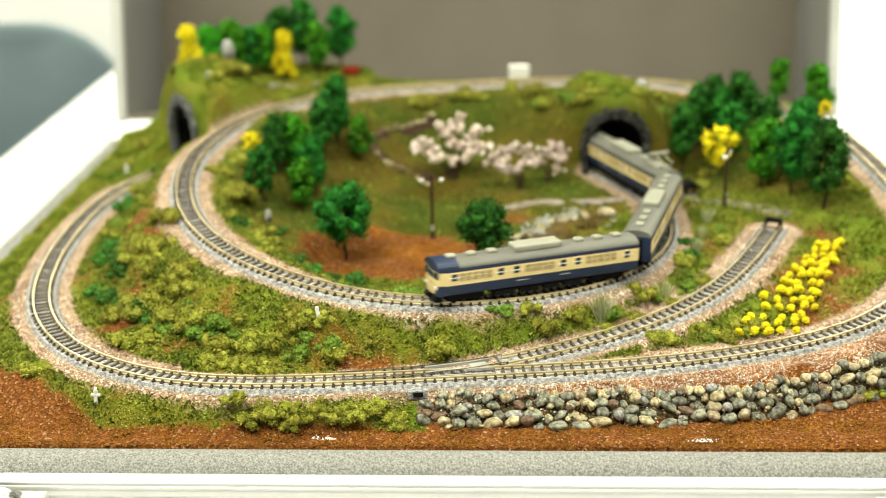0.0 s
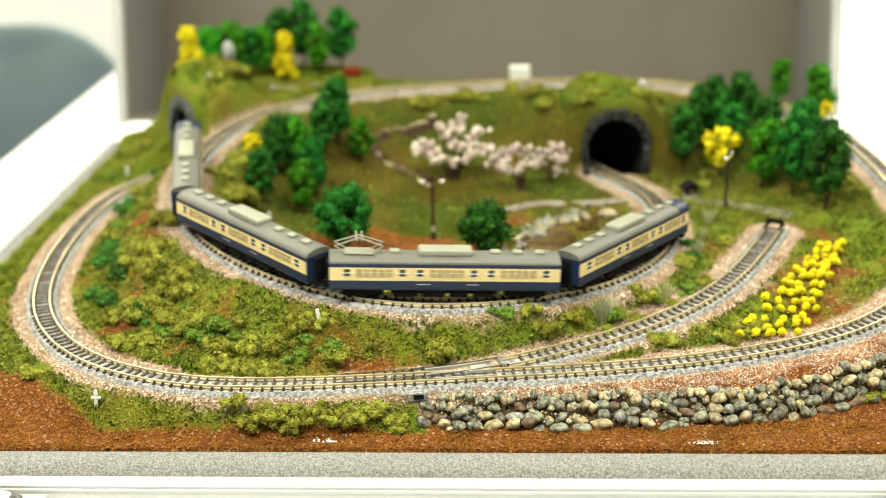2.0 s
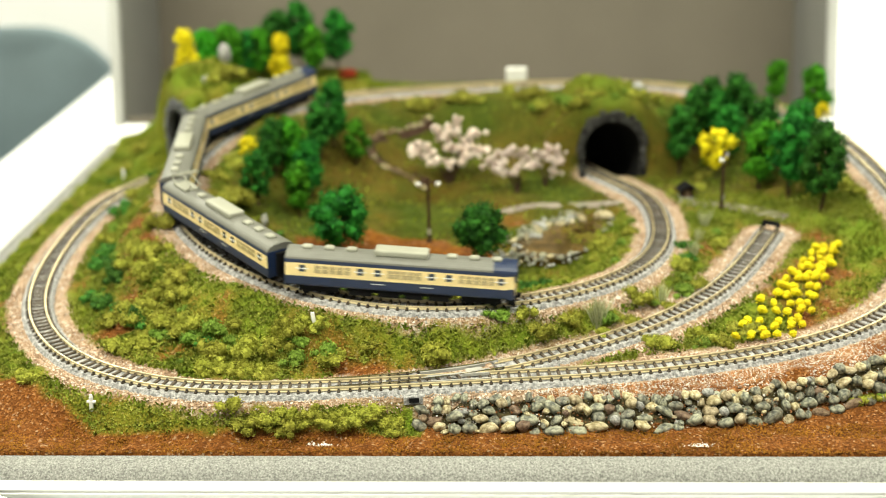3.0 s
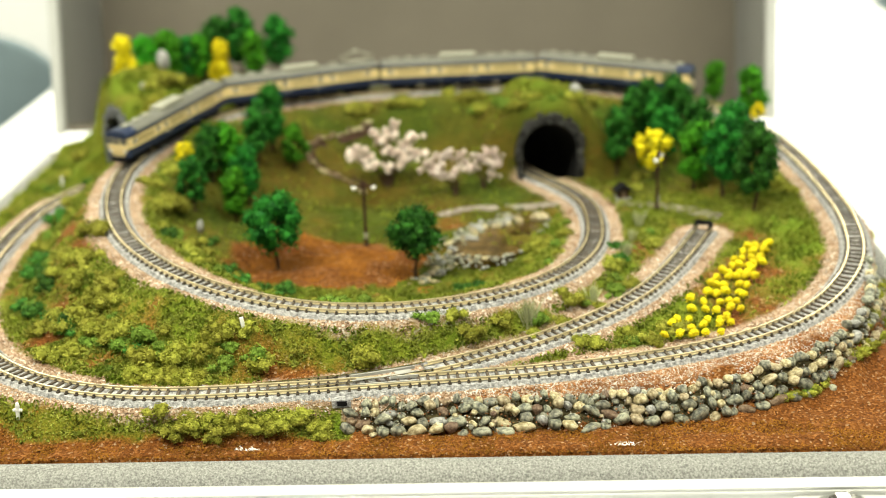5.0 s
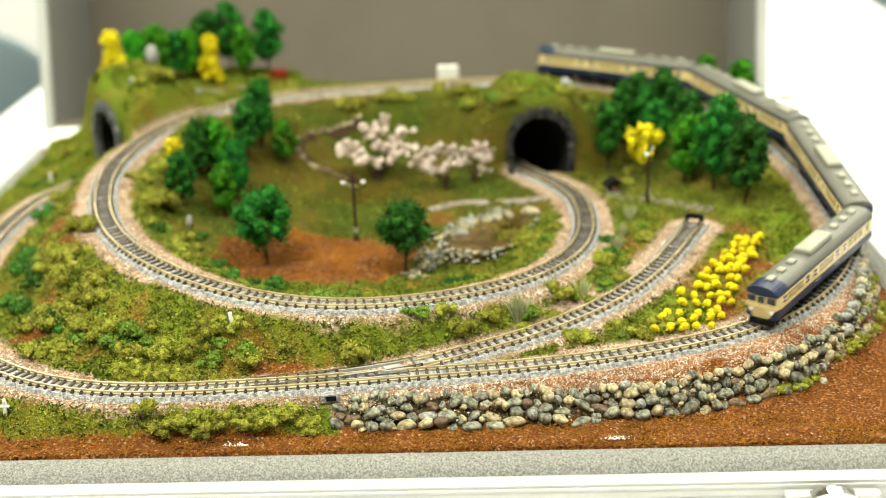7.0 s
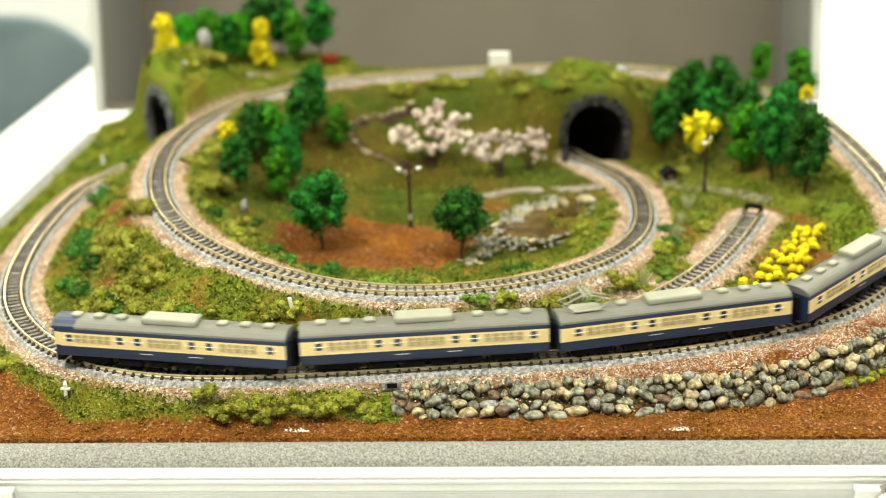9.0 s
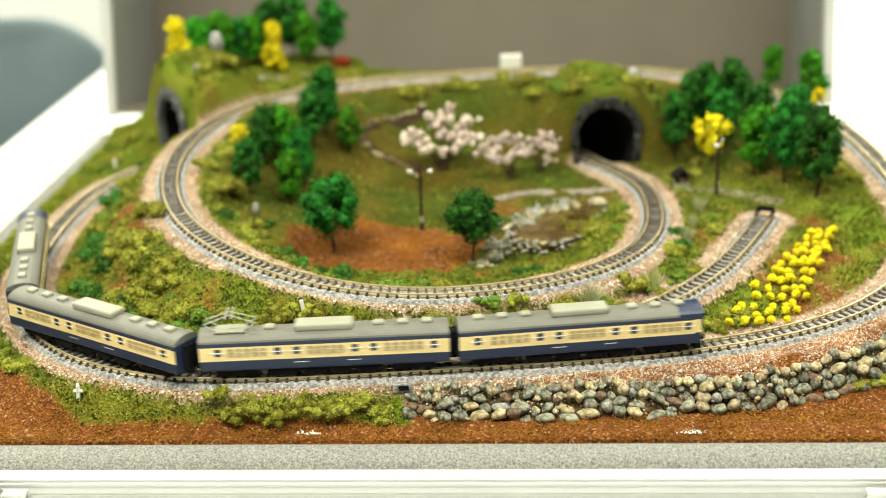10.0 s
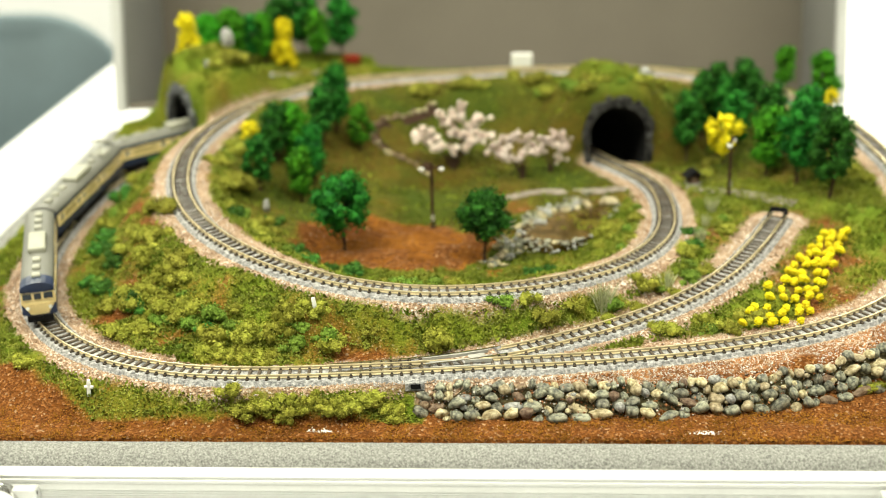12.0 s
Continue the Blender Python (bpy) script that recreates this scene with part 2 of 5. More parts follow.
def on_line(s):
    """The place on the loop s metres along it."""
    i = (s % LINE_LENGTH) / LINE_LENGTH * (len(LINE) - 1)
    k = int(i)
    return LINE[k] + (LINE[min(k + 1, len(LINE) - 1)] - LINE[k]) * (i - k)
# ---- the lie of the land ----
WEST, EAST, SOUTH, NORTH = -0.303, 0.335, 0.0, 0.552
MOUTHS = {"right": (0.129, 0.371, 0.014, 0.0, 1.0), "left": (-0.208, 0.406, 0.0178, 0.80, 0.60)}
BASIN = [(-0.004, 0.267, -0.003), (-0.06, 0.20, -0.001), (0.05, 0.19, -0.003), (0.0, 0.33, 0.001), (-0.08, 0.27, 0.006),
         (0.09, 0.20, -0.001), (0.10, 0.28, 0.004), (0.0, 0.38, 0.018), (0.06, 0.35, 0.008), (-0.03, 0.15, 0.000), (0.02, 0.155, -0.002), (-0.11, 0.24, 0.014)]
HILLS = [(-0.200, 0.470, 0.020, 0.050, 0.050), (-0.120, 0.520, 0.012, 0.070, 0.030), (0.112, 0.414, 0.009, 0.040, 0.030),
         (0.202, 0.392, -0.016, 0.036, 0.034), (0.060, 0.440, 0.006, 0.050, 0.025), (-0.240, 0.455, 0.014, 0.030, 0.030)]


def smooth(a, b, v):
    u = np.clip((v - a) / (b - a), 0, 1)
    return u * u * (3 - 2 * u)


MOUTH_END = len(LINE) // 2 + int(np.hypot(LINE[len(LINE) // 2:, 0] - MOUTHS["left"][0], LINE[len(LINE) // 2:, 1] - MOUTHS["left"][1]).argmin())
SHOWN = np.vstack([LINE[:MOUTH_END], SPUR])
SHOWN_COARSE = SHOWN[::8]


def track_distance(x, y):
    """How far the nearest open track is, and its height there."""
    q = np.stack([np.ravel(x), np.ravel(y)], 1)
    far, high = np.empty(len(q)), np.empty(len(q))
    pts = SHOWN[::3]
    for i in range(0, len(q), 4000):
        d = ((q[i:i + 4000, None] - pts[None, :, :2]) ** 2).sum(2)
        k = d.argmin(1)
        far[i:i + 4000], high[i:i + 4000] = np.sqrt(d[np.arange(len(k)), k]), pts[k, 2]
    return far, high


def ground(x, y):
    """The height of the land; x and y may be arrays."""
    x, y = np.atleast_1d(np.asarray(x, float)), np.atleast_1d(np.asarray(y, float))
    q = np.stack([x.ravel(), y.ravel()], 1)
    anchors = np.vstack([SHOWN_COARSE - (0, 0, 0.0042), np.repeat(np.array(BASIN), 5, 0),
                         [(v, 0.004, -0.018) for v in np.linspace(-0.3, 0.33, 60)], [(v, 0.016, -0.0175) for v in np.linspace(-0.01, 0.33, 34)],
                         [(-0.3, v, -0.012) for v in np.linspace(0, 0.5, 40)], [(0.334, v, -0.017) for v in np.linspace(0.0, 0.22, 22)],
                         [(v, 0.55, 0.036) for v in np.linspace(-0.06, 0.22, 15)], [(v, 0.55, 0.05) for v in np.linspace(-0.2, -0.08, 7)], [(0.333, v, -0.005) for v in np.linspace(0.26, 0.55, 26)], [(v, 0.55, -0.005) for v in np.linspace(0.29, 0.33, 6)], [(0.327, 0.07, -0.017)] * 3, [(0.305, 0.05, -0.017)] * 3, [(0.27, 0.035, -0.017)] * 3])
    out = np.empty(len(q))
    for i in range(0, len(q), 4000):
        d = ((q[i:i + 4000, None] - anchors[None, :, :2]) ** 2).sum(2)
        w = 1 / (d**2 + 1e-9)
        out[i:i + 4000] = (w * anchors[:, 2]).sum(1) / w.sum(1)
    far, high = track_distance(x, y)
    low = np.zeros(len(q))
    for hx, hy, hz, rx, ry in HILLS:
        low += hz * np.exp(-(((q[:, 0] - hx) / rx) ** 2 + ((q[:, 1] - hy) / ry) ** 2))
    for px, py, pz, ux, uy in MOUTHS.values():
        a = (q[:, 0] - px) * ux + (q[:, 1] - py) * uy
        b = -(q[:, 0] - px) * uy + (q[:, 1] - py) * ux
        near = np.abs(b) < 0.075
        over = smooth(0.0, 0.004, a) * smooth(0.075, 0.018, np.abs(b)) * smooth(0.080, 0.045, a)
        out = np.where(near, np.maximum(out, (pz + 0.054) * over + out * (1 - over)), out)
        low *= np.where((np.abs(b) < 0.030) & (a < 0.1) & (a > -0.12), smooth(0.0, 0.004, a), 1)
    out += low * smooth(0.008, 0.026, far)
    bed = smooth(0.016, 0.0075, far)
    for px, py, pz, ux, uy in MOUTHS.values():
        a, b = (q[:, 0] - px) * ux + (q[:, 1] - py) * uy, -(q[:, 0] - px) * uy + (q[:, 1] - py) * ux
        bed = np.where((a > 0) & (a < 0.05) & (np.abs(b) < 0.034) & (high < pz + 0.02), 0, bed)
    out = out * (1 - bed) + (high - 0.0042) * bed
    return out

# ---- building helpers ----
def finish(bm, name, mat, smooth_shade=False):
    mesh = bpy.data.meshes.new(name)
    bm.to_mesh(mesh)
    bm.free()
    for m in mat if isinstance(mat, (list, tuple)) else (mat,):
        mesh.materials.append(m)
    if smooth_shade:
        mesh.polygons.foreach_set("use_smooth", [True] * len(mesh.polygons))
    return mesh


def part(name, bm, mat, parent=None, label="", smooth_shade=False):
    ob = new(name, finish(bm, name, mat, smooth_shade))
    if parent:
        ob.parent = parent
    return tagged(ob, label)


def thing(name, label, category, group="", m=None, kind=""):
    ob = new(name)
    ob.empty_display_size = 0.01
    if m is not None:
        ob.matrix_basis = m
    return tagged(ob, label, category, group, kind)


def box(x0, x1, y0, y1, z0, z1, bevel=0.0, segments=2, bm=None):
    out = bm or bmesh.new()
    made = bmesh.ops.create_cube(out, size=1.0, matrix=Matrix.Translation(((x0 + x1) / 2, (y0 + y1) / 2, (z0 + z1) / 2)) @ Matrix.Diagonal((x1 - x0, y1 - y0, z1 - z0, 1)))
    if bevel:
        edges = list({e for v in made["verts"] for e in v.link_edges})
        bmesh.ops.bevel(out, geom=edges, offset=bevel, segments=segments, affect="EDGES", profile=0.5)
    return out


def cylinder(a, b, r0, r1=None, sides=10, bm=None):
    out = bm or bmesh.new()
    a, b = Vector(a), Vector(b)
    m = Matrix.Translation((a + b) / 2) @ (b - a).to_track_quat("Z", "Y").to_matrix().to_4x4()
    bmesh.ops.create_cone(out, cap_ends=True, segments=sides, radius1=r0, radius2=r0 if r1 is None else r1, depth=(b - a).length, matrix=m)
    return out


def sweep(line, profile, start=0, stop=None, every=4, up=(0, 0, 1)):
    """A profile (across, up) drawn along the line."""
    pts = line[start:stop:every]
    ahead = np.gradient(pts, axis=0)
    ahead /= np.linalg.norm(ahead, axis=1)[:, None]
    side = np.stack([ahead[:, 1], -ahead[:, 0], 0 * ahead[:, 0]], 1)
    side /= np.linalg.norm(side, axis=1)[:, None]
    verts, faces, n = [], [], len(profile)
    for p, s in zip(pts, side):
        verts += [tuple(p + s * a + np.array((0, 0, h))) for a, h in profile]
    for i in range(len(pts) - 1):
        for k in range(n):
            a, b = i * n + k, i * n + (k + 1) % n
            faces.append((a, b, b + n, a + n))
    faces += [tuple(range(n))[::-1], tuple((len(pts) - 1) * n + k for k in range(n))]
    mesh = bpy.data.meshes.new("swept")
    mesh.from_pydata(verts, [], faces)
    bm = bmesh.new()
    bm.from_mesh(mesh)
    bpy.data.meshes.remove(mesh)
    bmesh.ops.recalc_face_normals(bm, faces=bm.faces)
    return bm


# ---- the room ----
floor = tagged(part("floor", box(-3, 3, -3, 3.4, -0.86, -0.80), CARPET), "pale grey office floor", "floor", kind="structure")
ceiling = tagged(part("ceiling", box(-3, 3, -3, 3.4, 1.70, 1.76), PLASTER), "white office ceiling", "ceiling", kind="structure")
for wname, dims in (("wall_north", (-3, 3, 3.4, 3.5)), ("wall_south", (-3, 3, -3.1, -3)), ("wall_west", (-3.1, -3, -3, 3.4)), ("wall_east", (3, 3.1, -3, 3.4))):
    tagged(part(wname, box(*dims, -0.80, 1.70), PLASTER), "plain white painted office wall", "wall", kind="structure")


def build_table():
    t = thing("table", "white laminate office table under the case", "table")
    part("tabletop", box(-0.50, 0.745, -0.30, 1.66, -0.110, -0.086, 0.003), TABLE, t)
    for x in (-0.44, 0.68):
        for y in (-0.24, 1.60):
            part("leg", box(x - 0.02, x + 0.02, y - 0.02, y + 0.02, -0.80, -0.110, 0.003), ALU, t)


build_table()


def build_chair(x, y, turn):
    c = thing("office_chair", "blue-grey upholstered office chair beside the table", "chair", "chairs round the table", pose(x, y, 0, 0, 0, turn))
    bm = bmesh.new()
    outline, rad = [], 0.13
    for cx, cz, a0 in ((0.12, -0.155, 0), (-0.12, -0.155, 90), (-0.12, -0.30, 180), (0.12, -0.30, 270)):
        r = rad if cz > -0.2 else 0.08
        outline += [(cx + r * math.cos(radians(a0 + k * 9)), cz + r * math.sin(radians(a0 + k * 9))) for k in range(11)]
    rings = []
    for depth, shrink in ((-0.014, 0.97), (-0.010, 0.99), (-0.003, 1.0), (0.006, 0.995), (0.012, 0.97)):
        rings.append([bm.verts.new((px * shrink, depth + 0.5 * px * px, -0.213 + (pz + 0.2) * shrink)) for px, pz in outline])
    n = len(outline)
    for r0, r1 in zip(rings, rings[1:]):
        for k in range(n):
            bm.faces.new((r0[k], r0[(k + 1) % n], r1[(k + 1) % n], r1[k]))
    bm.faces.new(rings[0])
    bm.faces.new(rings[-1])
    bmesh.ops.recalc_face_normals(bm, faces=bm.faces)
    part("backrest", bm, CHAIR, c, smooth_shade=True)
    part("seat", box(-0.23, 0.23, -0.45, -0.02, -0.46, -0.40, 0.03, 4), CHAIR, c, smooth_shade=True)
    part("back_bar", box(-0.03, 0.03, 0.03, 0.05, -0.44, -0.15, 0.004), BLACK, c)
    part("pillar", cylinder((0, -0.24, -0.75), (0, -0.24, -0.46), 0.025), BLACK, c)
    for k in range(5):
        a = k * 2 * math.pi / 5
        part("foot", cylinder((0, -0.24, -0.74), (0.26 * math.cos(a), -0.24 + 0.26 * math.sin(a), -0.78), 0.018, 0.012), BLACK, c)


build_chair(-0.770, 1.27, 0)
build_chair(1.02, 1.72, 0)

# ---- the case ----
def build_case():
    c = thing("carrying_case", "open aluminium carrying case with grey foam lining on the table", "case")
    # front face of ridged aluminium
    x0, x1 = WEST - 0.026, EAST + 0.026
    for name, ax in (("front_profile", 0), ("side_profile", 1), ("side_profile", 2), ("rear_profile", 3)):
        out = [(0.0, -0.086), (0.0045, -0.086), (0.0045, -0.0190), (0.0035, -0.0180), (-0.0024, -0.0180), (-0.0035, -0.0188), (-0.0035, -0.0198), (-0.0029, -0.0202), (-0.0029, -0.0208),
               (-0.0035, -0.0212), (-0.0035, -0.0224), (-0.0030, -0.0228), (-0.0030, -0.0236)]
        for k in range(14):
            z = -0.0262 - k * 0.00125
            out += [(-0.0036, z), (-0.0036, z - 0.0006), (-0.0031, z - 0.0008), (-0.0031, z - 0.0011)]
        out += [(-0.0035, -0.0450), (-0.0035, -0.0860)]
        verts, faces, n = [], [], len(out)
        lo, hi = (x0, x1) if ax in (0, 3) else (-0.0254, NORTH + 0.022)
        for v in (lo, hi):
            for a, z in out:
                verts.append({0: (v, -0.0300 + a, z), 1: (x0 + 0.0035 + a, v, z), 2: (x1 - 0.0035 - a, v, z), 3: (v, NORTH + 0.0265 - a, z)}[ax])
        faces = [(k, (k + 1) % n, (k + 1) % n + n, k + n) for k in range(n)] + [tuple(range(n)), tuple(range(n, 2 * n))]
        mesh = bpy.data.meshes.new(name)
        mesh.from_pydata(verts, [], faces)
        bm = bmesh.new()
        bm.from_mesh(mesh)
        bmesh.ops.recalc_face_normals(bm, faces=bm.faces)
        part(name, bm, ALU, c)
    for name, d in (("foam_front", (WEST - 0.018, EAST + 0.018, -0.0256, 0.0010)), ("foam_rear", (WEST - 0.018, EAST + 0.018, NORTH, NORTH + 0.018)),
                    ("foam_side", (WEST - 0.018, WEST, 0.001, NORTH)), ("foam_side", (EAST, EAST + 0.018, 0.001, NORTH))):
        part("foam_lining", box(*d, -0.060, -0.0145, 0.0125 if name == "foam_front" else 0.0085, 7), FOAM, c, "grey foam strip", True)
    part("case_floor", box(WEST - 0.02, EAST + 0.02, -0.028, NORTH + 0.02, -0.0855, -0.061), LINING, c)
    for x in (-0.199, 0.243):
        latch = part("latch", box(x - 0.022, x + 0.022, -0.0365, -0.0325, -0.066, -0.0240, 0.0008), ALU, c, "bright metal latch")
        for s in (-1, 1):
            part("ear", box(x + s * 0.0165 - 0.0060, x + s * 0.0165 + 0.0060, -0.0400, -0.0350, -0.0300, -0.0228, 0.0014, 3), ALU, latch)
        bm = bmesh.new()
        top = [(x - 0.0140, -0.060), (x + 0.0140, -0.060)] + [(x + 0.0140 * math.cos(u), -0.0290 + 0.0085 * math.sin(u)) for u in np.linspace(0, math.pi, 15)]
        rims = [[bm.verts.new((px, y, pz)) for px, pz in top] for y in (-0.0360, -0.0430)]
        for k in range(len(top)):
            bm.faces.new((rims[0][k], rims[0][(k + 1) % len(top)], rims[1][(k + 1) % len(top)], rims[1][k]))
        bm.faces.new(rims[0])
        bm.faces.new(rims[1])
        bmesh.ops.recalc_face_normals(bm, faces=bm.faces)
        part("hook", bm, CHROME, latch)
        part("keyhole", cylinder((x, -0.0434, -0.036), (x, -0.0426, -0.036), 0.0035, sides=16), BLACK, latch, "dark keyhole")
        part("pin", cylinder((x - 0.0225, -0.0378, -0.0258), (x + 0.0225, -0.0378, -0.0258), 0.0010), CHROME, latch)


build_case()


def build_lid():
    lid = thing("case_lid", "raised aluminium case lid with grey lining", "case lid", "", pose(0.016, 0.562, 0.004, -13))
    w, d, h, t = 0.3215, 0.135, 0.56, 0.006
    for s in (-1, 1):
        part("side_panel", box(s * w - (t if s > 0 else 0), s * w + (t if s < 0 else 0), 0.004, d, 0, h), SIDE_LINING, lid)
        part("edge_profile", box(s * w - 0.0045, s * w + 0.0045, -0.004, 0.0035, -0.002, h, 0.001), ALU, lid)
        part("outer_skin", box(s * (w + 0.0012) - 0.0009, s * (w + 0.0012) + 0.0009, 0.004, d + t, 0, h), ALU, lid)
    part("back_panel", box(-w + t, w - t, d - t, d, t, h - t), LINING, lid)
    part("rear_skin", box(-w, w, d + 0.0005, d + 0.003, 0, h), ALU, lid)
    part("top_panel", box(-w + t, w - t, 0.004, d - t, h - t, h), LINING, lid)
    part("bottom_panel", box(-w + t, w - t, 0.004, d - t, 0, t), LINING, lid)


build_lid()

# ---- the scenery base ----
RED_FIELD = (-0.024, 0.226, 0.070, 0.050)


def turf_amount(x, y):
    """How much grass grows at a place, 0 to 1."""
    n = np.array([noise.fractal(Vector((a * 30, b * 30, 3.0)), 0.8, 2.0, 4) for a, b in zip(np.ravel(x), np.ravel(y))])
    g = np.clip(0.82 + 0.9 * n, 0, 1)
    field = ((x - RED_FIELD[0]) / RED_FIELD[2]) ** 2 + ((y - RED_FIELD[1]) / RED_FIELD[3]) ** 2
    g = g * smooth(0.75, 1.1, field + 0.3 * n)
    front = np.where(x < 0.004, 0.015 + 0.80 * np.clip(-0.165 - x, 0, 0.05), np.interp(x, (0.004, 0.012, 0.042, 0.125, 0.205, 0.265, 0.306, 0.320, 0.336), (0.014, 0.042, 0.042, 0.053, 0.076, 0.114, 0.172, 0.235, 0.30)))
    verge = smooth(0.0, 0.004, y - front) * smooth(0.020, 0.012, y - front) * (x < 0.0) * (x > -0.23)
    g = np.maximum(g * smooth(0.0, 0.008, y - front + 0.006 * n), 0.80 * verge)
    g = g * (1 - 0.35 * smooth(-0.12, -0.19, x) * smooth(0.075, 0.050, y))
    bank = 0.35 * np.exp(-(((x + 0.155) / 0.03) ** 2 + ((y - 0.135) / 0.03) ** 2)) + np.exp(-(((x + 0.18) / 0.02) ** 2 + ((y - 0.19) / 0.05) ** 2)) + np.exp(-(((x + 0.04) / 0.05) ** 2 + ((y - 0.058) / 0.010) ** 2))
    bank += np.exp(-(((x - 0.235) / 0.022) ** 2 + ((y - 0.155) / 0.05) ** 2)) + 0.7 * np.exp(-(((x + 0.03) / 0.05) ** 2 + ((y - 0.31) / 0.02) ** 2))
    bank += 1.2 * np.exp(-(((x - 0.056) / 0.012) ** 2 + ((y - 0.285) / 0.016) ** 2))
    g = np.clip(g - 0.7 * bank, 0, 1)
    return np.where(y > 0.30, np.maximum(g, 0.80 + 0.4 * n), g)


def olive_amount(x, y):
    """Where the darker, brownish green grass lies: the hollow, its back slope and under the wood."""
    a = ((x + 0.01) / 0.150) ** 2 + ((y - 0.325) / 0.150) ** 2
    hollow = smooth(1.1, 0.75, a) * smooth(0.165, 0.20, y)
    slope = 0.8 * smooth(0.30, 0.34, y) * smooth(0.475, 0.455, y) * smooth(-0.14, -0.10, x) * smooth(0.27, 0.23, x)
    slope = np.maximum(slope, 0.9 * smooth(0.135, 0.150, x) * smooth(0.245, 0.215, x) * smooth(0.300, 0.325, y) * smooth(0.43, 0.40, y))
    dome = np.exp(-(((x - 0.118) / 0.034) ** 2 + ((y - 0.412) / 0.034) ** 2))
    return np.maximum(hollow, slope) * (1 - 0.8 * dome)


def narrow_shoulder(x, y):
    """Places where the gravel beside the rails is only a thin strip."""
    return ((y < 0.036) & (x < 0.0) & (x > -0.25)) | ((x < -0.115) & (y > 0.365)) | ((y > 0.046) & (y < 0.115) & (x > -0.13) & (x < 0.12))


def build_ground():
    nx, ny = 256, 222
    xs, ys = np.linspace(WEST, EAST, nx), np.linspace(SOUTH, NORTH, ny)
    gx, gy = (a.ravel() for a in np.meshgrid(xs, ys))
    gz = ground(gx, gy)
    far, high = track_distance(gx, gy)
    rough = np.array([noise.fractal(Vector((a * 60, b * 60, 0)), 0.9, 2.0, 3) for a, b in zip(gx, gy)])
    gz = gz + 0.0022 * rough * smooth(0.010, 0.02, far)
    gz[:nx] = -0.030
    faces = []
    for j in range(ny - 1):
        for i in range(nx - 1):
            a = j * nx + i
            cx, cy = (xs[i] + xs[i + 1]) / 2, (ys[j] + ys[j + 1]) / 2
            gap = False
            for px, py, pz, ux, uy in MOUTHS.values():
                u, v = (cx - px) * ux + (cy - py) * uy, -(cx - px) * uy + (cy - py) * ux
                gap |= -0.002 < u < 0.0095 and abs(v) < 0.0250
            if not gap:
                faces.append((a, a + 1, a + nx + 1, a + nx))
    mesh = bpy.data.meshes.new("ground")
    mesh.from_pydata(list(zip(gx, gy, gz)), [], faces)
    mesh.materials.append(GROUND)
    mesh.polygons.foreach_set("use_smooth", [True] * len(faces))
    turf = turf_amount(gx, gy)
    thin = np.where(narrow_shoulder(gx, gy), 0.0055, 0.0)
    gravel = smooth(0.0215, 0.0155, far + 0.004 * rough + thin)
    gravel *= smooth(0.007, 0.003, gz - high + 0.0042)
    for px, py, pz, ux, uy in MOUTHS.values():
        a, b = (gx - px) * ux + (gy - py) * uy, -(gx - px) * uy + (gy - py) * ux
        gravel = np.where((a > -0.001) & (a < 0.05) & (np.abs(b) < 0.034) & (high < pz + 0.02), 0, gravel)
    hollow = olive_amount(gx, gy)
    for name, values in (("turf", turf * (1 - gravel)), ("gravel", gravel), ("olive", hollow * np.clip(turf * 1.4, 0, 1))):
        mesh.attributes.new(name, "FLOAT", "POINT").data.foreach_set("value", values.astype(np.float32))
    ob = tagged(new("ground", mesh), "model railway scenery of turf, red soil and gravel", "ground", kind="structure")
    base = part("scenery_edge", box(WEST, EAST, SOUTH + 0.001, NORTH - 0.001, -0.061, -0.0215), GROUND)
    tagged(base, "red-brown soil board under the scenery", "ground", kind="structure")


build_ground()


# ---- railway ----
def rails_and_bed(t, line, start, stop, bed=True):
    for s in (-1, 1):
        o = s * 0.0048
        part("rail", sweep(line, [(o - 0.0007, -0.0018), (o + 0.0007, -0.0018), (o + 0.0006, -0.0014), (o + 0.0002, -0.0012), (o + 0.0002, -0.0007), (o + 0.0004, -0.0005), (o + 0.0004, 0), (o - 0.0004, 0), (o - 0.0004, -0.0005), (o - 0.0002, -0.0007), (o - 0.0002, -0.0012), (o - 0.0006, -0.0014)], start, stop), RAIL, t, "brass-coloured rail")
    if bed:
        part("roadbed", sweep(line, [(-0.0108, -0.0052), (-0.0083, -0.0023), (0.0083, -0.0023), (0.0108, -0.0052), (0.0108, -0.007), (-0.0108, -0.007)], start, stop), BED, t, "grey ballast roadbed")


def sleeper_mesh():
    bm = box(-0.0008, 0.0008, -0.0072, 0.0072, -0.0028, -0.0013, 0.0002, 1)
    for s in (-1, 1):
        for o in (0.0038, 0.0058):
            box(-0.0005, 0.0005, s * o - 0.0005, s * o + 0.0005, -0.0014, -0.0007, bm=bm)
    return finish(bm, "sleeper", SLEEPER)


SLEEPER_MESH = sleeper_mesh()


